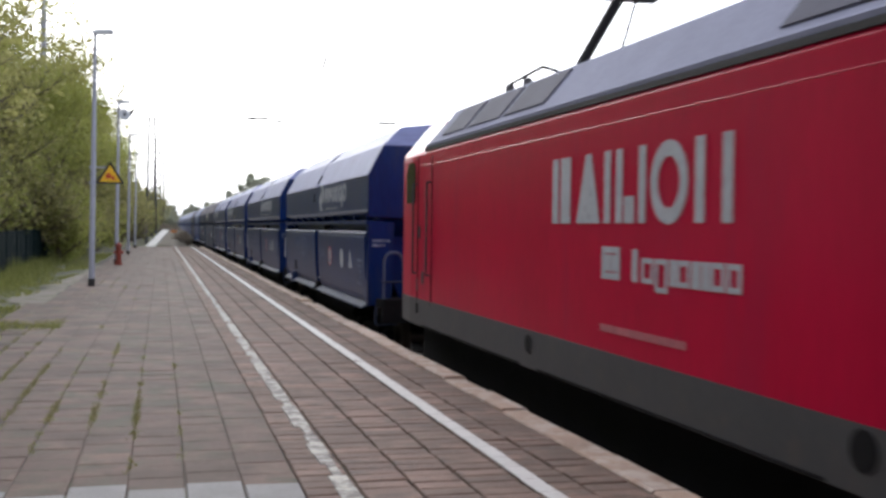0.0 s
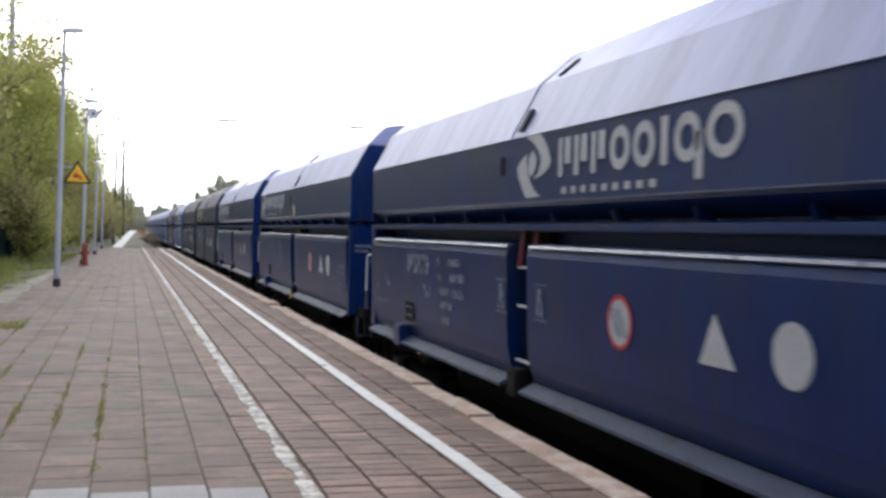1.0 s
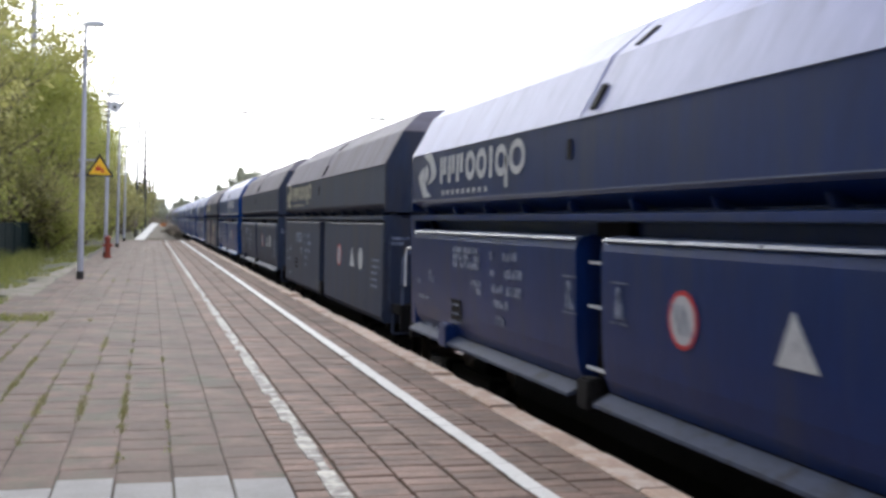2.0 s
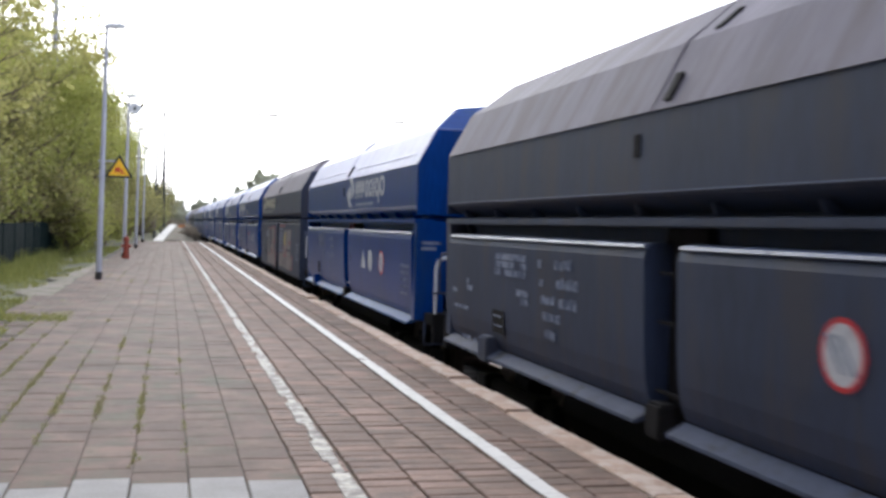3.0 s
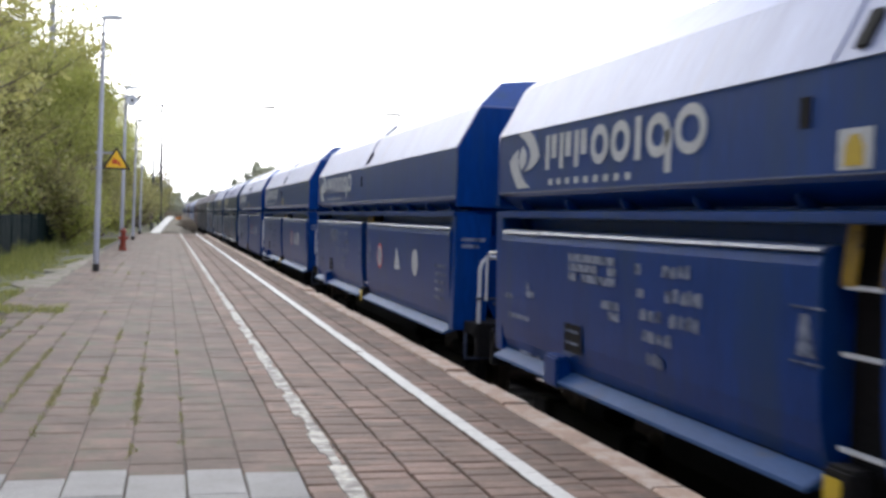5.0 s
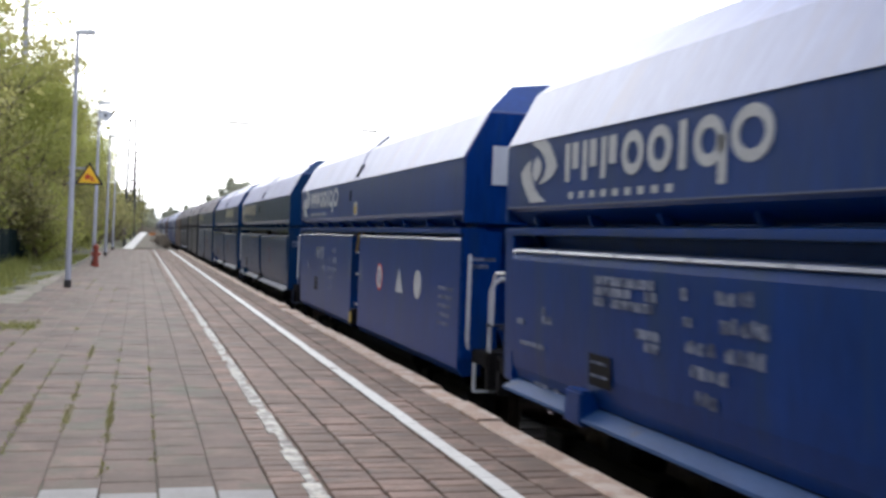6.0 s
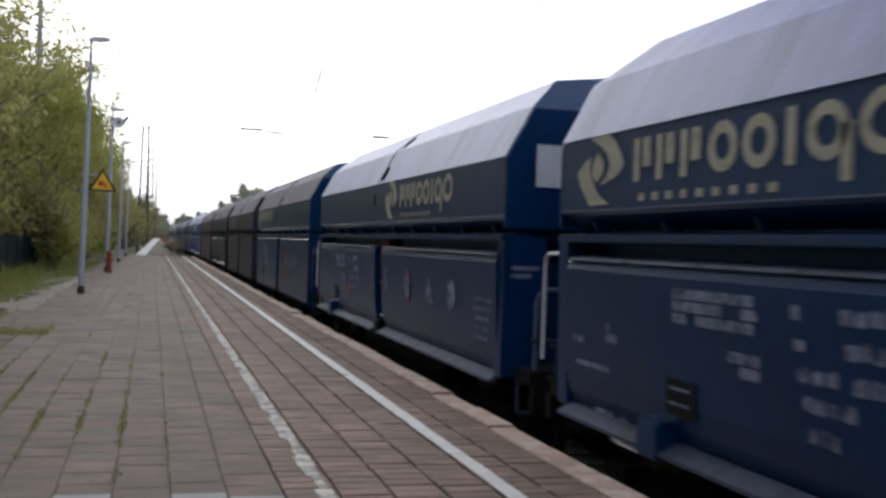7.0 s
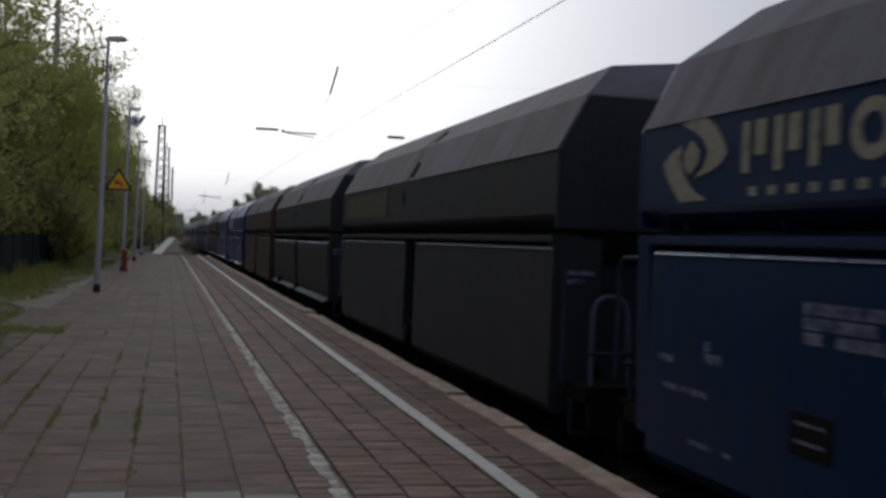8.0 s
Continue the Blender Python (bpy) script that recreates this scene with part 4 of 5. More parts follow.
    M["valve_plate"] = finish("valve_plate", b, MARK_YELLOW)
    b = bmesh.new()
    box(b, -1.508, -1.48, -0.05, 0.05, up(2.07), up(2.24))
    M["vent_slot"] = finish("vent_slot", b, UNDER)
    # ends
    b = bmesh.new()
    v0 = [(-1.35, 1.74), (1.35, 1.74)], [(-0.9, 0.55), (0.9, 0.55)]
    q = [b.verts.new((x, y, up(z))) for (x, z), y in zip(v0[0] + v0[1], (-0.02, -0.02, 1.1, 1.1))]
    r = [b.verts.new((x, y + 0.2, up(z))) for (x, z), y in zip(v0[0] + v0[1], (-0.02, -0.02, 1.1, 1.1))]
    for f in ((q[0], q[1], q[3], q[2]), (r[2], r[3], r[1], r[0]), (q[0], q[2], r[2], r[0]), (q[1], r[1], r[3], q[3]), (q[2], q[3], r[3], r[2]), (q[0], r[0], r[1], q[1])):
        b.faces.new(f)
    M["end_slope"] = finish("end_slope", b, NAVY)
    b = bmesh.new()
    prism(b, lift([(-1.49, 0.3), (-1.49, 1.7), (-1.04, 1.7), (-1.08, 0.3)]), -0.03, 0.19)
    M["end_panel"] = finish("end_panel", b, NAVY, 0.012)
    b = bmesh.new()
    box(b, -1.35, 1.35, -0.6, 1.4, up(0.28), up(0.42))
    box(b, -1.35, 1.35, -0.62, -0.5, up(0.05), up(0.44))
    M["end_platform"] = finish("end_platform", b, UNDER, 0.01)
    b = bmesh.new()
    pipe(b, [(-1.42, 0.05, up(0.35)), (-1.46, 0, up(0.5)), (-1.46, 0, up(1.42)), (-1.42, 0.1, up(1.45)), (-1.3, 0.25, up(1.45))], 0.022)
    M["grab_rail"] = finish("grab_rail", b, HAND_RAIL)
    b = bmesh.new()
    pipe(b, [(-1.48, 0, up(0.62)), (-1.48, 0, up(1.45)), (-1.48, -0.03, up(1.52)), (-1.48, -0.09, up(1.55)), (-1.47, -0.42, up(1.56))], 0.017)
    M["tall_hook_rail"] = finish("hook_rail", b, HAND_RAIL)
    b = bmesh.new()
    pipe(b, [(-1.48, 0, up(0.76)), (-1.48, 0, up(1.2)), (-1.48, -0.03, up(1.25)), (-1.48, -0.09, up(1.28)), (-1.47, -0.4, up(1.29))], 0.015)
    M["hook_rail"] = finish("hook_rail", b, HAND_RAIL)
    b = bmesh.new()
    pipe(b, [(-1.4, -0.3, up(0.3)), (-1.4, -0.3, up(0.0)), (-1.05, -0.3, up(0.0)), (-1.05, -0.3, up(0.3))], 0.02)
    M["foot_step"] = finish("foot_step", b, FAINT)
    b = bmesh.new()
    pipe(b, [(-1.31, -0.5, up(0.4)), (-1.31, -0.5, up(1.06)), (-1.28, -0.5, up(1.15)), (-1.21, -0.5, up(1.2)), (-1.09, -0.5, up(1.2)), (-1.02, -0.5, up(1.15)), (-0.99, -0.5, up(1.06)), (-0.96, -0.5, up(0.4))], 0.024, 8)
    M["loop_rail"] = finish("loop_rail", b, HAND_RAIL)
    b = bmesh.new()
    pipe(b, [(-1.36, -0.52, up(0.72)), (1.36, -0.52, up(0.72))], 0.018)
    for x in (-0.5, 0.5, 1.3):
        pipe(b, [(x, -0.52, up(0.4)), (x, -0.52, up(0.72))], 0.016)
    M["deck_rail"] = finish("deck_rail", b, LEDGE_DULL)
    b = bmesh.new()
    for z0, z1, x1 in ((1.37, 1.41, -1.12), (1.29, 1.335, -1.2)):
        box(b, -1.42, x1, -0.037, -0.029, up(z0), up(z1))
    M["end_label"] = finish("end_label", b, FAINT)
    b = bmesh.new()
    tube(b, (0, 0, 0), (0, -0.3, 0), 0.09, 0.08, 12)
    tube(b, (0, -0.3, 0), (0, -0.34, 0), 0.21, 0.2, 16)
    M["buffer"] = finish("buffer", b, UNDER)
    b = bmesh.new()
    box(b, -0.06, 0.06, -0.34, 0.1, up(0.14), up(0.3))
    M["coupling_hook"] = finish("coupling_hook", b, UNDER, 0.02)
    b = bmesh.new()
    box(b, -0.5, 0.5, -5.8, 5.8, up(-0.1), up(0.3))
    M["centre_sill"] = finish("centre_sill", b, UNDER)
    # bogie
    b = bmesh.new()
    for s in (-1, 1):
        prism(b, [(s * 1.12, 0.62), (s * 1.12, 0.36), (s * 0.98, 0.36), (s * 0.98, 0.62)], -1.35, 1.35)
        for y in (-0.9, 0.9):
            box(b, min(s * 0.96, s * 1.2), max(s * 0.96, s * 1.2), y - 0.16, y + 0.16, 0.3, 0.66)
    box(b, -1.0, 1.0, -0.25, 0.25, 0.4, 0.75)
    M["bogie"] = finish("bogie", b, UNDER, 0.02)
    b = bmesh.new()
    tube(b, (-1.05, 0, 0.46), (1.05, 0, 0.46), 0.08, n=10)
    for s in (-1, 1):
        tube(b, (s * 0.69, 0, 0.46), (s * 0.72, 0, 0.46), 0.49, n=28)
        tube(b, (s * 0.72, 0, 0.46), (s * 0.82, 0, 0.46), 0.46, n=28)
        tube(b, (s * 0.82, 0, 0.46), (s * 0.87, 0, 0.46), 0.2, 0.12, n=16)
    M["wheelset"] = finish("wheelset", b, WHEEL)
    # markings
    X = -HALF - 0.001
    b = bmesh.new()
    c = up(2.23)
    upper = ((0.28, 0.95), (0.5, 1.0), (0.65, 0.98), (0.8, 0.87), (0.92, 0.7), (1, 0.52), (0.9, 0.4), (0.75, 0.33), (0.52, 0.28), (0.66, 0.4), (0.72, 0.55), (0.66, 0.7), (0.52, 0.82))
    lower = ((0.3, 0.69), (0.12, 0.6), (0, 0.48), (0.06, 0.33), (0.15, 0.2), (0.3, 0), (0.72, 0.01), (0.55, 0.1), (0.42, 0.22), (0.33, 0.38), (0.28, 0.55))
    core = ((0.46, 0.73), (0.58, 0.6), (0.57, 0.45), (0.44, 0.32), (0.34, 0.44), (0.35, 0.6))
    for leaf in (upper, lower, core):
        plate(b, [(-0.01 - 0.8 * u, c - 0.285 + 0.56 * v) for u, v in leaf], X)
    for y in (-0.97, -1.29, -1.61):
        plate(b, [(y, up(2.1)), (y - 0.08, up(2.1)), (y - 0.08, up(2.41)), (y, up(2.41))], X)
        plate(b, [(y - 0.13, up(2.2)), (y - 0.24, up(2.2)), (y - 0.24, up(2.41)), (y - 0.13, up(2.41))], X)
    for y, z, r, wide in ((-2.1, 2.26, 0.16, 1.0), (-2.47, 2.26, 0.16, 1.0), (-3.06, 2.26, 0.16, 1.05), (-3.5, 2.27, 0.17, 1.2)):
        ring(b, y, up(z), r, r - 0.075, X, n=16, sy=wide)
    lettering(b, -2.72, up(2.1), [(0.1, "bar")], 0.32, X)
    lettering(b, -3.17, up(1.99), [(0.1, "bar")], 0.3, X)
    for k in range(9):
        plate(b, [(-1.05 - 0.19 * k, up(1.96)), (-1.13 - 0.19 * k, up(1.96)), (-1.13 - 0.19 * k, up(2.015)), (-1.05 - 0.19 * k, up(2.015))], X, 0.003)
    M["logo"] = finish("logo", b, WHITE)
    for name, at in (("bulged", -1.515), ("flat", -1.501)):
        for mark in ("disc", "triangle", "ringed_disc", "text", "tables", "letter_frame", "data_panel", "brake_panel"):
            b = bmesh.new()
            if mark == "disc":
                disc(b, 0, up(1.02), 0.18, at)
            elif mark == "triangle":
                plate(b, [(-0.2, up(0.87)), (0.2, up(0.87)), (0.03, up(1.18))], at)
            elif mark == "ringed_disc":
                disc(b, 0, up(1.02), 0.165, at)
                ring(b, 0, up(1.02), 0.195, 0.165, at - 0.001, 1)
                for d in (-0.045, 0.02, 0.085):
                    plate(b, [(0.07 + d, up(1.12)), (0.045 + d, up(1.12)), (-0.09 + d, up(0.92)), (-0.065 + d, up(0.92))], at - 0.006, 0.002, mi=2)
            elif mark == "text":
                rnd = random.Random(5)
                for y0, y1, z in ((2.5, 2.33, 1.26), (2.46, 2.28, 1.1), (2.42, 1.99, 0.94), (2.37, 1.95, 0.79), (2.3, 1.98, 0.63), (2.06, 1.61, 1.27), (2.01, 1.43, 1.1), (1.95, 1.48, 0.93)):
                    y = y0
                    while y > y1 + 0.05:
                        w, h = rnd.uniform(0.05, 0.11), rnd.uniform(0.06, 0.085)
                        z0 = up(z) + rnd.uniform(-0.006, 0.006)
                        plate(b, [(y, z0), (y - w, z0), (y - w, z0 + h), (y, z0 + h)], at, 0.004)
                        if rnd.random() < 0.5:
                            plate(b, [(y - w * 0.3, z0 + h), (y - w, z0 + h), (y - w, z0 + h + 0.018), (y - w * 0.4, z0 + h + 0.018)], at, 0.004)
                        y -= w + rnd.uniform(0.015, 0.04)
            elif mark == "data_panel":
                rnd = random.Random(12)
                for row in range(5):
                    y = 0.0
                    while y > -0.5:
                        w = rnd.uniform(0.06, 0.16)
                        plate(b, [(y, up(0.62) + row * 0.1), (y - w, up(0.62) + row * 0.1), (y - w, up(0.66) + row * 0.1), (y, up(0.66) + row * 0.1)], at)
                        y -= w + 0.05
            elif mark == "tables":
                rnd = random.Random(9)
                for y0, y1, z0, z1, rows in ((3.84, 2.83, 1.14, 1.38, 3), (3.13, 2.79, 0.88, 1.04, 2), (5.56, 5.36, 0.86, 0.98, 2), (4.93, 4.68, 0.91, 1.06, 2), (5.48, 4.66, 0.68, 0.73, 1), (5.1, 4.55, 0.36, 0.4, 1)):
                    pitch = (z1 - z0) / rows
                    for k in range(rows):
                        y = y0
                        while y > y1 + 0.04:
                            w = min(rnd.uniform(0.07, 0.3), y - y1)
                            if rnd.random() < 0.85:
                                plate(b, [(y, up(z0) + k * pitch), (y - w, up(z0) + k * pitch), (y - w, up(z0) + k * pitch + pitch * 0.82), (y, up(z0) + k * pitch + pitch * 0.82)], at, 0.004)
                            y -= w + 0.014
            elif mark == "brake_panel":
                plate(b, [(3.93, up(0.53)), (3.54, up(0.53)), (3.54, up(0.77)), (3.93, up(0.77))], at, 0.004, mi=2)
                for z in (0.6, 0.7):
                    plate(b, [(3.88, up(z)), (3.6, up(z)), (3.6, up(z) + 0.02), (3.88, up(z) + 0.02)], at - 0.006, 0.003, mi=3)
            else:
                for z in (0.9, 1.2):
                    plate(b, [(-0.15, up(z)), (0.15, up(z)), (0.15, up(z) + 0.012), (-0.15, up(z) + 0.012)], at)
                plate(b, [(-0.1, up(0.94)), (0.09, up(0.94)), (0.07, up(1.0)), (0.05, up(1.17)), (-0.02, up(1.17)), (-0.07, up(1.0))], at)
            if name == "bulged":
                # the signs lean with the door
                for v in b.verts:
                    v.co.x += 1.511 - (1.49 + 0.0347 * (v.co.z + RAIL_Z - 0.42))
            M[name + mark] = finish(mark, b, [FAINT if mark in ("text", "tables", "data_panel", "letter_frame") else WHITE, MARK_RED, FAINT if mark == "ringed_disc" else UNDER, FAINT])
    b = bmesh.new()
    plate(b, [(-0.14, up(1.93)), (0.14, up(1.93)), (0.14, up(2.14)), (-0.14, up(2.14))], X)
    plate(b, [(-0.08, up(1.95)), (0.08, up(1.95)), (0.075, up(2.05)), (0.03, up(2.11)), (-0.03, up(2.11)), (-0.075, up(2.05))], X - 0.006, mi=1)
    M["warning_plate"] = finish("warning_plate", b, [WHITE, MARK_YELLOW])
    b = bmesh.new()
    box(b, -1.2, -0.82, -0.01, 0.0, up(2.2), up(2.62))
    M["end_plate"] = finish("end_plate", b, HAND_RAIL)
    b = bmesh.new()
    plate(b, [(5.6, up(2.02)), (1.7, up(2.0)), (1.65, up(2.42)), (5.55, up(2.4))], X)
    M["painted_patch"] = finish("painted_patch", b, OVERPAINT)
    # graffiti: plain overlapping shapes, each a patch of paint
    G = -1.501
    M["graffiti"] = {"silver": [], "orange": [], "blob": []}

    def patch(tag, mat, pts, depth=0.0):
        b = bmesh.new()
        plate(b, [(y, up(z)) for y, z in pts], G - depth, 0.004)
        M["graffiti"][tag].append(finish("graffiti_patch", b, mat))

    def slab(tag, mat, shapes, depth=0.0):
        for y0, z0, y1, z1, lean in shapes:
            patch(tag, mat, [(y0, z0), (y1, z0), (y1 - lean, z1), (y0 - lean, z1)], depth)
    slab("silver", GRAFFITI, [(3.2, 0.26, 2.86, 1.43, 0), (2.86, 0.26, 0.8, 0.58, 0), (2.26, 0.58, 1.78, 0.9, 0), (1.78, 0.58, 0.9, 1.46, 0)])
    slab("silver", GRAFFITI, [(-0.65, 0.3, -1.75, 0.72, 0.08), (-1.95, 0.3, -2.5, 1.4, 0.05), (-2.65, 0.28, -3.8, 0.8, 0), (-2.65, 0.86, -3.75, 1.42, 0.05)])
    slab("silver", FAINT, [(-0.5 - 0.012 * k, 1.4 - 0.105 * k, -1.7 + 0.05 * (k % 3), 1.45 - 0.105 * k, 0.03) for k in range(7)])
    slab("silver", GRAFFITI_DARK, [(2.82, 0.93, 1.82, 1.39, 0), (2.78, 0.6, 2.3, 0.93, 0.03)], 0.004)
    slab("silver", GREY, [(2.74, 1.26, 2.36, 1.31, 0), (2.2, 1.28, 1.9, 1.33, 0), (2.72, 1.08, 2.44, 1.14, 0), (2.3, 1.1, 1.88, 1.15, 0), (2.7, 0.76, 2.36, 0.81, 0)], 0.008)
    slab("silver", GRAFFITI_RED, [(3.22, 1.43, 2.8, 1.475, 0), (2.5, 1.4, 1.9, 1.47, 0), (1.9, 1.46, 0.86, 1.51, 0), (0.92, 0.94, 0.8, 1.48, 0), (1.52, 1.0, 0.9, 1.06, -0.1), (1.42, 0.6, 1.29, 1.0, 0.06), (1.86, 0.62, 1.44, 0.7, 0.04), (1.84, 0.7, 1.76, 0.82, 0), (2.86, 0.54, 2.3, 0.585, 0), (0.86, 0.3, 0.78, 0.6, 0.02)], 0.006)
    slab("silver", GRAFFITI_RED, [(-0.8, 1.5, -2.3, 1.555, 0), (-3.3, 1.0, -3.85, 1.1, 0), (-2.5, 0.62, -2.64, 0.95, 0.05), (-1.75, 0.62, -1.9, 0.95, 0.05), (-2.2, 0.62, -2.75, 0.7, 0)], 0.006)
    for y, z, ry, rz in ((0.57, 0.47, 0.2, 0.27), (-4.15, 0.5, 0.26, 0.22)):
        for mat, k, d in ((GRAFFITI_RED, 1.0, 0.006), (GRAFFITI, 0.72, 0.011)):
            patch("silver", mat, [(y + ry * k * math.cos(a * math.tau / 18), z + rz * k * math.sin(a * math.tau / 18)) for a in range(18)], d)
    patch("silver", MARK_YELLOW, [(-2.3 + 0.14 * math.cos(a * math.tau / 14), 1.15 + 0.19 * math.sin(a * math.tau / 14)) for a in range(14)], 0.008)
    # thin zigzag strokes of orange
    rnd = random.Random(31)
    for y, z, strokes in ((-0.75, 1.42, 4), (-1.1, 1.4, 4), (-1.7, 1.38, 3), (-2.0, 1.42, 4), (-2.7, 1.4, 4), (-3.3, 1.1, 3), (-4.1, 1.35, 4), (-1.0, 0.75, 3)):
        for k in range(strokes):
            dy, dz = (rnd.uniform(-0.3, 0.04), rnd.uniform(-0.06, 0.06)) if k % 2 else (rnd.uniform(-0.05, 0.05), -rnd.uniform(0.25, 0.5))
            y2, z2 = y + dy, max(0.4, z + dz)
            w, h = (0.0, 0.014) if k % 2 else (0.016, 0.0)
            patch("orange", GRAFFITI_ORANGE, [(y - w, z - h), (y2 - w, z2 - h), (y2 + w, z2 + h), (y + w, z + h)], 0.002 * k)
            y, z = y2, z2
    slab("blob", GRAFFITI_ORANGE, [(3.02, 0.93, 2.7, 1.04, 0.06), (2.72, 0.84, 2.3, 0.99, -0.05), (2.62, 0.7, 2.5, 0.85, 0.03), (2.4, 0.68, 2.3, 0.85, 0)])
    return M


TURNED = pose(0, 0, 0, 0, 0, 180)


def build_wagon(M, paint_mat, roof_mat, flat, logo, marks, yellow, words, plain=False, tag=None):
    """A hopper wagon. logo: where the mark starts, None for no mark. marks: kinds of signs on the near half, with their places."""
    w = tagged(new("hopper_wagon"), words, "freight wagon", "hopper wagons of the train")
    kind = "flat" if flat else "bulged"

    def add(name, mesh, m=None, *mats, parent=w, label=""):
        ob = put(name, M[mesh], parent, m, label)
        if mats:
            repaint(ob, *mats)
        return ob
    worn = paint_mat in (GREY, SOOT, BROWN) or (flat and paint_mat == TEAL)
    pale = LEDGE_DULL if worn else HAND_RAIL
    add("hopper_box", "hopper_box", None, paint_mat)
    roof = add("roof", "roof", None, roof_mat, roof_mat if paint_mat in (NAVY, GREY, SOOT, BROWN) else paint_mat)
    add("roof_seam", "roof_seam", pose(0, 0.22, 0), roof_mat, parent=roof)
    add("roof_slot", "roof_slot", None, parent=roof)
    add("upper_slot", "upper_slot", pose(0, -0.15, 0), parent=roof)
    for y in (-BODY - 0.03, BODY + 0.03):
        add("end_wall", "end_wall", pose(0, y, 0), paint_mat)
    for turn in (Matrix.Identity(4), TURNED):
        add("waist_beam", "waist_beam", turn, paint_mat)
        for y in (-3.18 if flat else -3.06, 2.98):
            door = add("door", kind + "_door", turn @ pose(0, y, 0), paint_mat)
            if turn != TURNED:
                add("rim", kind + "_rim", None, paint_mat if flat and worn else LEDGE_DULL if paint_mat == TEAL else RIM, parent=door, label="upper rim of the door")
            if not flat:
                add("ledge", "ledge", turn @ pose(0, y, 0), LEDGE if paint_mat == BLUE else LEDGE_DULL)
        if not flat:
            add("bracket", "bracket", turn @ pose(0, 4.07, 0), paint_mat)
    if not plain:
        for k in range(10):
            add("gusset", "gusset", pose(0, -5.4 + 1.2 * k, 0), paint_mat)
        if not flat:
            add("lip", "lip", label="pale lower lip with a painted highlight")
    add("discharge_chute", "discharge_chute")
    add("recess_wall", "recess_wall")
    for z in (0.48, 0.97, 1.32):
        add("rung", "rung", pose(0, -0.07, up(z)), UNDER if worn else pale)
    if yellow is not None:
        for y in (0.1, -0.23):
            add("marker_post", "marker_post", pose(0, y, 0), POST_YELLOW if yellow == MARK_YELLOW else POST_RED)
    valve = add("valve_box", "valve_box", pose(0, 0.02, 0))
    if yellow == MARK_YELLOW:
        add("valve_plate", "valve_plate", pose(0, 0.02, 0), parent=valve)
    add("vent_slot", "vent_slot", pose(0, 0.45, 0.1))
    for turn in (Matrix.Identity(4), TURNED):
        near = turn @ pose(0, -BODY, 0)
        add("end_slope", "end_slope", near, paint_mat)
        for x in (0, 2.55):
            add("end_panel", "end_panel", near @ pose(x, 0, 0), paint_mat)
        deck = add("end_platform", "end_platform", near)
        for x in (-0.875, 0.875):
            add("buffer", "buffer", near @ pose(x, -0.6, up(0.29)))
        add("coupling_hook", "coupling_hook", near @ pose(0, -0.55, 0))
        add("foot_step", "foot_step", near, HAND_RAIL if flat and paint_mat == BLUE else LEDGE_DULL)
        add("loop_rail", "loop_rail", near, HAND_RAIL if paint_mat == BLUE else RIM)
        add("deck_rail", "deck_rail", near)
        add("end_label", "end_label", near)
        if flat:
            add("grab_rail", "grab_rail", near @ pose(0.05, -0.04, 0), pale)
    add("hook_rail", "tall_hook_rail" if flat or paint_mat == TEAL else "hook_rail", pose(0, BODY + 0.4, 0), pale)
    add("centre_sill", "centre_sill")
    for y in (-4.4, 4.4):
        bogie = add("bogie", "bogie", pose(0, y, 0))
        for d in (-0.9, 0.9):
            add("wheelset", "wheelset", pose(0, d, 0), parent=bogie)
    if logo is not None:
        add("logo", "logo", pose(0, logo, 0) @ Matrix.Diagonal((1, 1.1 if logo > 3 else 0.94 if logo == -0.29 else 1.0, 1, 1)), CREAM if paint_mat in (TEAL, GREY) else WHITE, label="pale maker mark")
    for mark, y in marks:
        sign = add(mark, kind + mark, pose(0, y, 0))
        if paint_mat == TEAL:
            repaint(sign, FAINT, POST_RED, FAINT)
    if not plain:
        tagged(add("text", kind + "text"), kind="stuff")
        tagged(add("fine_text", kind + "tables"), kind="stuff")
        add("brake_panel", kind + "brake_panel", label="dark panel with two white lines")
        tagged(add("data_panel", kind + "data_panel", pose(0, -5.1, 0)), kind="stuff")
        if not worn:
            add("letter_frame", kind + "letter_frame", pose(0, 0.34, 0))
            add("letter_frame", kind + "letter_frame", pose(0, -0.63, 0))
    if tag == "warning":
        add("warning_plate", "warning_plate")
    if tag == "dented":
        for y, far_y in ((0.5, 5.5), (-5.6, -0.5)):
            b = bmesh.new()
            prism(b, lift([(-1.432, 2.645), (-1.436, 2.655), (-1.415, 2.675)]), y, far_y)
            put("roof_dent", finish("roof_dent", b, roof_mat), roof)
    if tag == "patch":
        add("painted_patch", "painted_patch", label="dull olive patch of paint")
    for me in M["graffiti"].get(tag, ()):
        put("graffiti_patch", me, w)
    if tag in ("plate", "blob", "orange") or (tag == "warning" and flat):
        add("end_plate", "end_plate", pose(0, -BODY - 0.06, 0))
    return w


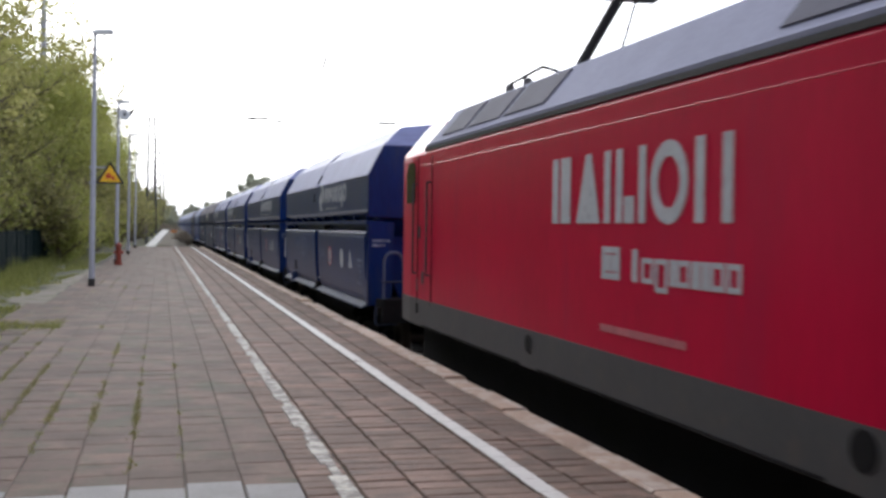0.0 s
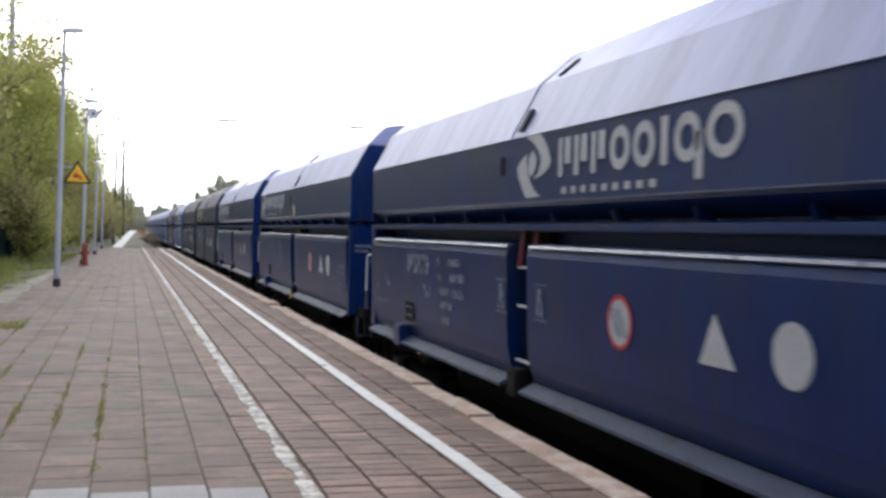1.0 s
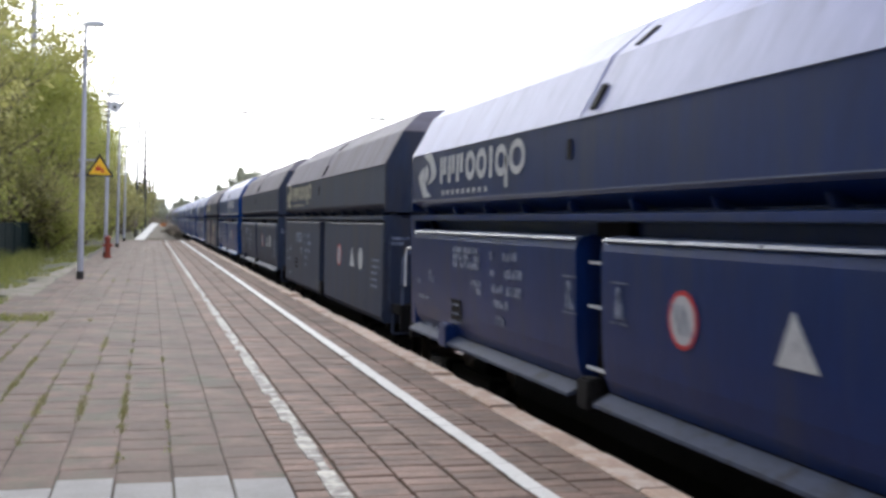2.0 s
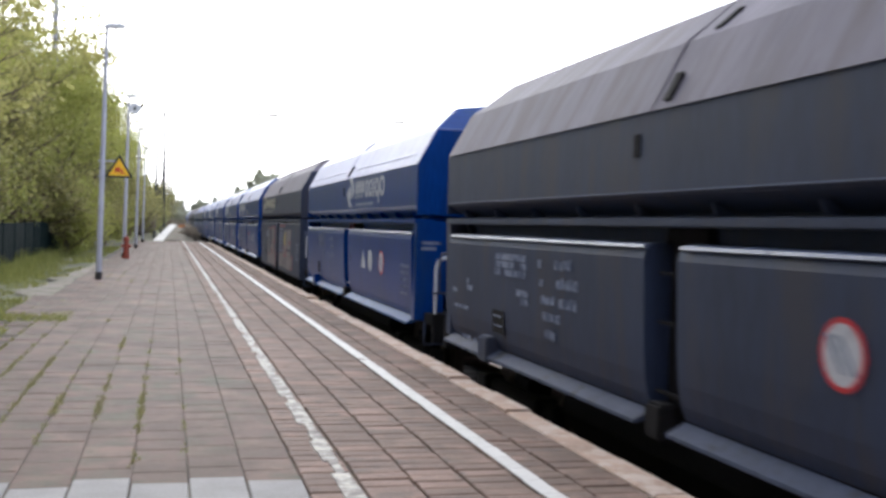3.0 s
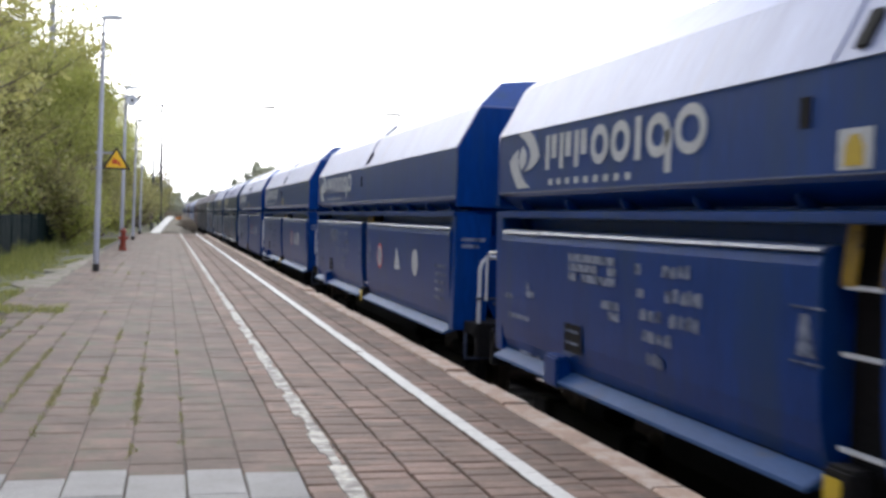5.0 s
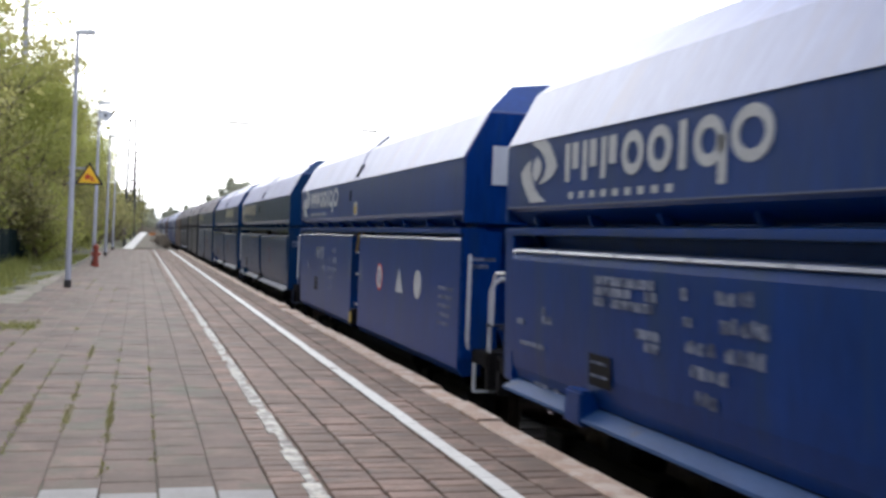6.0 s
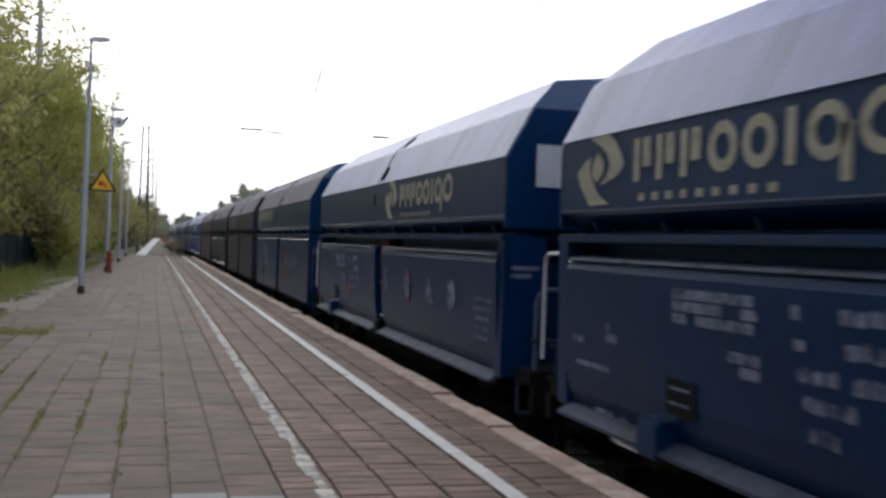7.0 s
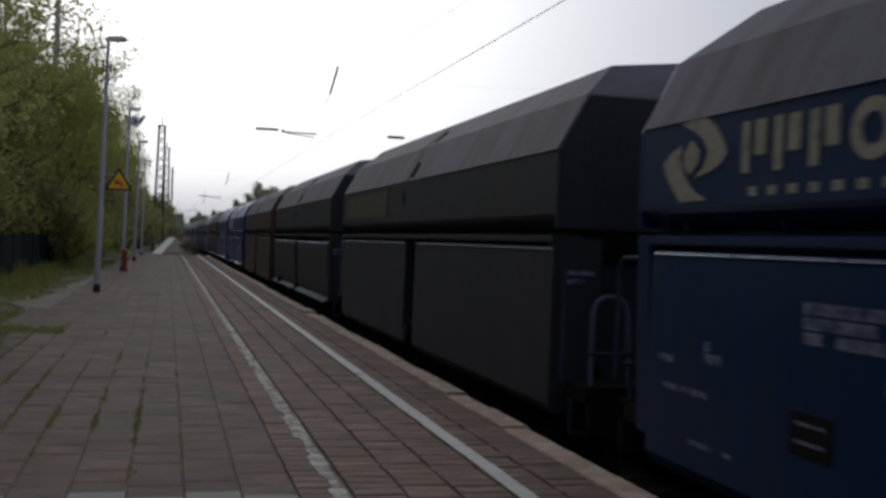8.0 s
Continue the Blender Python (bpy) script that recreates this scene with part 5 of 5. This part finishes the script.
def build_loco():
    loco = tagged(new("electric_locomotive"), "red electric freight locomotive with a dark grey roof hood", "locomotive")
    L = 9.6
    b = bmesh.new()
    secs = ((-L, 1.3), (-L + 0.25, 1.42), (-L + 1.0, HALF), (L - 1.0, HALF), (L - 0.3, 1.45), (L, 1.36))
    prof = [(1, 0.66), (1, 2.58), (0.985, 2.63), (-0.985, 2.63), (-1, 2.58), (-1, 0.66)]
    rows = [[b.verts.new((-f * h, y + (0.35 * (0.66 - z) / 2 if abs(y) == L and y > 0 else 0), up(z))) for f, z in prof] for y, h in secs]
    for p, q in zip(rows, rows[1:]):
        for i in range(6):
            b.faces.new((p[i], p[(i + 1) % 6], q[(i + 1) % 6], q[i]))
    b.faces.new(rows[0])
    b.faces.new(rows[-1][::-1])
    part("body_shell", b, RED, loco)
    b = bmesh.new()
    rows = [[b.verts.new((f * h, y, up(z))) for f, z in ((-1.004, 0.31), (-1.004, 0.665), (1.004, 0.665), (1.004, 0.31))] for y, h in secs]
    for p, q in zip(rows, rows[1:]):
        for i in range(4):
            b.faces.new((p[i], p[(i + 1) % 4], q[(i + 1) % 4], q[i]))
    b.faces.new(rows[0])
    b.faces.new(rows[-1][::-1])
    part("grey_skirt", b, LOCO_GREY, loco)
    # cab roofs and the hood
    for s in (-1, 1):
        b = bmesh.new()
        y0, y1 = (L - 1.75, L - 0.35) if s > 0 else (-L + 0.35, -L + 1.75)
        prism(b, lift([(-1.46, 2.62), (-1.08, 3.08), (1.08, 3.08), (1.46, 2.62)]), y0, y1)
        part("cab_roof", b, RED, loco)
    b = bmesh.new()
    prism(b, lift([(-1.48, 2.6), (-1.49, 2.7), (-1.45, 2.72), (-1.08, 3.16), (1.08, 3.16), (1.45, 2.72), (1.49, 2.7), (1.48, 2.6)]), -L + 1.75, L - 1.75)
    part("roof_hood", b, HOOD, loco)
    b = bmesh.new()
    prism(b, lift([(-1.505, 2.615), (-1.505, 2.66), (-1.47, 2.66), (-1.47, 2.615)]), -L + 1.75, L - 1.75)
    part("gutter", b, DARK_STEEL, loco)
    slope = ((-1.405, 2.775), (-1.12, 3.113))
    for y0, y1 in ((6.3, 7.3), (4.95, 6.15), (3.6, 4.8), (-2.4, -0.35), (-4.6, -2.6)):
        b = bmesh.new()
        (xa, za), (xb, zb) = slope
        prism(b, lift([(xa, za), (xa - 0.012, za + 0.012), (xb - 0.012, zb + 0.012), (xb, zb)]), y0, y1)
        part("louvre_panel", b, HOOD_DARK, loco, "dark louvred hood panel")
    b = bmesh.new()
    prism(b, lift([(-1.5, 2.425), (-1.503, 2.43), (-1.5, 2.435)]), -8.4, 8.4)
    part("body_crease", b, RED, loco)
    # rear cab: side window, doors, handles
    b = bmesh.new()
    plate(b, [(L - 0.75, up(1.95)), (L - 1.2, up(1.95)), (L - 1.25, up(2.0)), (L - 1.25, up(2.4)), (L - 1.2, up(2.5)), (L - 0.85, up(2.5)), (L - 0.72, up(2.35))], -1.475, 0.035)
    part("cab_window", b, GLASS, loco, "dark cab side window")
    for y in (L - 1.4, L - 2.15):
        b = bmesh.new()
        box(b, -1.506, -1.49, y - 0.018, y + 0.018, up(0.6), up(2.55))
        part("door_seam", b, UNDER, loco)
        b = bmesh.new()
        pipe(b, [(-1.5, y + 0.08, up(1.0)), (-1.55, y + 0.08, up(1.0)), (-1.55, y + 0.08, up(2.2)), (-1.5, y + 0.08, up(2.2))], 0.014)
        part("handrail", b, LOCO_GREY, loco)
    for y, z, wdt in ((L - 1.5, 1.55, 0.05), (L - 1.7, 0.95, 0.06), (L - 1.4, 0.85, 0.04)):
        b = bmesh.new()
        box(b, -1.508, -1.49, y - wdt, y + wdt, up(z - 0.08), up(z + 0.08))
        part("small_plate", b, LOCO_GREY, loco)
    # flat near-black discs, painted shade in place of hollow recesses
    for y, r in ((8.17, 0.075), (3.66, 0.085), (-1.31, 0.11), (-5.6, 0.1)):
        b = bmesh.new()
        disc(b, y, up(0.535), r, -1.5075)
        part("step_recess", b, UNDER, loco)
    for y0, y1 in ((-9.3, -5.9), (-5.3, -1.6), (-1.0, 3.4), (3.9, 7.9)):
        b = bmesh.new()
        box(b, -1.513, -1.5, y0, y1, up(0.315), up(0.335))
        part("skirt_edge", b, UNDER, loco)
    # worded marks as plain blocks
    b = bmesh.new()
    z, h = up(1.66), 0.56
    y = L - 6.53
    plate(b, [(y, z), (y - 0.14, z), (y - 0.14, z + h), (y, z + h)], -1.501)
    plate(b, [(y - 0.2, z), (y - 0.42, z), (y - 0.42, z + h), (y - 0.2, z + h)], -1.501)
    y -= 0.56
    plate(b, [(y, z), (y - 0.49, z), (y - 0.3, z + h), (y - 0.2, z + h)], -1.501)
    for d, w in ((0.58, 0.11), (0.8, 0.11), (1.2, 0.11)):
        plate(b, [(y - d, z), (y - d - w, z), (y - d - w, z + h), (y - d, z + h)], -1.501)
    plate(b, [(y - 0.95, z), (y - 1.12, z), (y - 1.12, z + 0.2), (y - 0.95, z + 0.2)], -1.501)
    ring(b, y - 1.67, z + h / 2, h / 2 + 0.01, h / 2 - 0.1, -1.501, n=20, sy=0.96)
    for d in (2.05, 2.4):
        plate(b, [(y - d, z), (y - d - 0.12, z), (y - d - 0.12, z + h), (y - d, z + h)], -1.501)
    part("word_mark", b, WHITE, loco, "white block lettering")
    b = bmesh.new()
    lettering(b, 1.4, up(1.23), [(0.1, "thin")], 0.24, -1.501)
    lettering(b, 1.24, up(1.23), [(0.22, "frame"), (0.22, "deep"), (0.11, "thin"), (0.2, "frame"), (0.14, "thin"), (0.11, "thin"), (0.2, "frame"), (0.2, "frame")], 0.18, -1.501)
    part("small_word_mark", b, WHITE, loco, "smaller faded white lettering")
    b = bmesh.new()
    lettering(b, L - 7.64, up(1.23), [(0.4, "frame")], 0.25, -1.501)
    lettering(b, L - 7.7, up(1.29), [(0.12, "bar"), (0.12, "bar")], 0.13, -1.501)
    part("square_emblem", b, WHITE, loco)
    b = bmesh.new()
    lettering(b, 1.98, up(0.82), [(0.1, "bar"), (0.08, "bar")] * 8, 0.055, -1.501)
    part("fine_print", b, PINK_PRINT, loco)
    # roof gear
    panto = part("pantograph", _pantograph(), DARK_STEEL, loco, "raised black pantograph")
    for y in (6.1, 6.75):
        b = bmesh.new()
        for k in range(4):
            tube(b, (-0.7, y, up(3.1 + 0.07 * k)), (-0.7, y, up(3.17 + 0.07 * k)), 0.07, 0.045, 10)
        part("roof_insulator", b, INSULATOR, loco)
    b = bmesh.new()
    pipe(b, [(-0.7, 6.9, up(3.38)), (-0.7, 6.1, up(3.42)), (-0.7, 5.6, up(3.44)), (-0.5, 5.2, up(3.3))], 0.02)
    part("roof_busbar", b, DARK_STEEL, loco)
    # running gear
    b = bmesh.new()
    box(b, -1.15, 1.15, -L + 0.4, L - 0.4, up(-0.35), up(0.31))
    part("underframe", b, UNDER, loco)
    b = bmesh.new()
    tube(b, (0, L, up(0.3)), (0, L + 0.1, up(0.3)), 0.1)
    part("coupling_hook", b, UNDER, loco)
    for x in (-0.875, 0.875):
        b = bmesh.new()
        tube(b, (x, L - 0.1, up(0.29)), (x, L + 0.3, up(0.29)), 0.1, n=12)
        tube(b, (x, L + 0.3, up(0.29)), (x, L + 0.35, up(0.29)), 0.22, n=16)
        part("buffer", b, UNDER, loco)
    return loco


def _pantograph():
    b = bmesh.new()
    pipe(b, [(-0.25, 6.1, up(3.2)), (-0.25, 4.55, up(4.02))], 0.06, 8)
    pipe(b, [(-0.25, 4.55, up(4.04)), (-0.1, 6.0, up(4.7))], 0.03)
    pipe(b, [(-0.15, 4.95, up(3.15)), (-0.2, 4.2, up(4.0))], 0.014)
    box(b, -0.6, 0.15, 4.45, 4.6, up(4.0), up(4.09))
    pipe(b, [(-0.9, 6.0, up(4.68)), (-0.65, 6.0, up(4.75)), (0.65, 6.0, up(4.75)), (0.9, 6.0, up(4.68))], 0.03)
    box(b, -0.5, 0.5, 4.2, 6.4, up(3.1), up(3.2))
    return b


def build_train():
    M = wagon_meshes()
    three = [("ringed_disc", -2.15), ("triangle", -3.45), ("disc", -4.2)]
    other = [("letter_frame", -1.0), ("ringed_disc", -1.99), ("disc", -3.43), ("triangle", -4.39)]
    third = [("triangle", -1.98), ("disc", -2.63), ("ringed_disc", -3.63)]

    def signs(p, q, r):
        return [("ringed_disc", p), ("triangle", q), ("disc", r)]
    far, mid = 5.62, 0.06
    navy_words = "dark navy hopper wagon with a pale ridged roof"
    blue_words = "bright blue hopper wagon with a pale ridged roof"
    grey_words = "weathered grey hopper wagon with a dusty roof"
    soot_words = "sooty dark hopper wagon with a dull dusty roof"
    teal_words = "dull teal hopper wagon with a grey roof"
    brown_words = "rusty brown hopper wagon with a dusty roof"
    # paint, roof, flat doors, mark, signs, marker colour, label, plain, extra
    plan = {
        1: (NAVY, ROOF_NAVY, False, -0.29, other, None, navy_words, False, None),
        2: (NAVY, ROOF_NAVY, False, mid, three, MARK_RED, navy_words, False, None),
        3: (NAVY, ROOF_NAVY, False, far, signs(-2.33, -3.52, -4.22), MARK_YELLOW, navy_words, False, "warning"),
        4: (NAVY, ROOF_NAVY, False, far, signs(-1.61, -2.88, -3.95), None, navy_words, False, None),
        5: (GREY, ROOF_GREY, True, far, three, None, grey_words, False, None),
        6: (GREY, ROOF_GREY, False, None, three, None, grey_words, False, None),
        7: (BLUE, ROOF, False, mid, third, MARK_RED, "blue hopper wagon with a dented pale roof", False, "dented"),
        8: (GREY, ROOF_GREY, True, 5.13, [], None, "grey hopper wagon covered with silver and red graffiti", False, "silver"),
        9: (BLUE, ROOF, False, far, signs(-1.5, -2.81, -3.98), MARK_YELLOW, blue_words, False, "warning"),
        10: (BLUE, ROOF, False, far, signs(-1.5, -2.81, -3.98), MARK_YELLOW, blue_words, False, "warning"),
        11: (BLUE, ROOF, False, far, signs(-1.5, -2.81, -3.98), MARK_YELLOW, blue_words, False, None),
        12: (BLUE, ROOF, False, far, signs(-2.7, -3.47, -4.13), MARK_YELLOW, blue_words, False, "warning"),
        13: (BLUE, ROOF, True, 5.7, signs(-1.96, -3.17, -4.14), MARK_YELLOW, "bright blue hopper wagon with flat doors and white handrails", False, "warning"),
        14: (TEAL, ROOF_NAVY, False, far, [("ringed_disc", -2.4)], None, teal_words, False, "plate"),
        15: (TEAL, ROOF_NAVY, False, -0.33, signs(-2.0, -3.18, -4.19), MARK_RED, teal_words, False, "blob"),
        16: (TEAL, ROOF_GREY, True, far, signs(-2.05, -2.74, -3.46), None, "dull teal hopper wagon with thin orange graffiti", False, "orange"),
        17: (SOOT, ROOF_GREY, True, None, [], None, soot_words, True, "patch"),
        18: (SOOT, ROOF_GREY, False, None, [], None, soot_words, True, None),
        19: (BROWN, ROOF_GREY, True, None, [], None, brown_words, True, None),
        20: (BLUE, ROOF, False, far, three, None, blue_words, True, None),
        21: (BLUE, ROOF, False, None, three, None, blue_words, True, None),
    }
    rest = [(GREY, ROOF_GREY, grey_words), (NAVY, ROOF_NAVY, navy_words), (BROWN, ROOF_GREY, brown_words), (NAVY, ROOF_NAVY, navy_words), (GREY, ROOF_GREY, grey_words)]
    cars = []
    for k in range(1, WAGONS + 1):
        if k in plan:
            p, r, flat, logo, marks, yellow, words, plain, tag = plan[k]
        else:
            (p, r, words), flat, logo, marks, yellow, plain, tag = rest[k % 5], k % 3 == 0, None, [], None, True, None
        cars.append(build_wagon(M, p, r, flat, logo, marks, yellow, words, plain, tag=tag))
    return build_loco(), cars


build_ground()
build_path()
build_masts()
build_wires()
build_far_end()
build_fence()
for lamp_y in (29.24, 45.5, 61.8, 78.1):
    build_lamp(-1.72, lamp_y)
build_loudspeaker(-1.72, 45.4, 6.2)
build_sign(-1.72, 29.24)
build_hydrant(-1.62, 45.1)
loco, wagons = build_train()
build_trees()
build_grass()
build_platform()


def motions():
    """The whole train runs towards the camera at one speed."""
    def run(thing, start):
        walk(thing, [(t, pose(TRACK_X, start - SPEED * t, RAIL_Z)) for t in (0.0, 1.0, 2.0, 3.0, 4.0, 5.0, 6.0, 7.0, 8.0)])
    run(loco, 15.45 - 9.6)
    # each wagon's far end stands one spacing behind the last, with some slack in the couplings
    slack = {1: 0.05, 2: 0.13, 3: 0.05, 4: 0.05, 5: 0.1, 6: 0.15, 7: 0.2, 8: 0.1, 9: 0.1, 10: 0.1, 11: 0.1, 12: 0.1, 13: -0.15, 14: 0.1, 15: -0.08, 16: -0.12, 17: -0.05}
    for k, wagon in enumerate(wagons, 1):
        run(wagon, FIRST_GAP + SPACING * k - BODY + slack.get(k, 0.0))


motions()
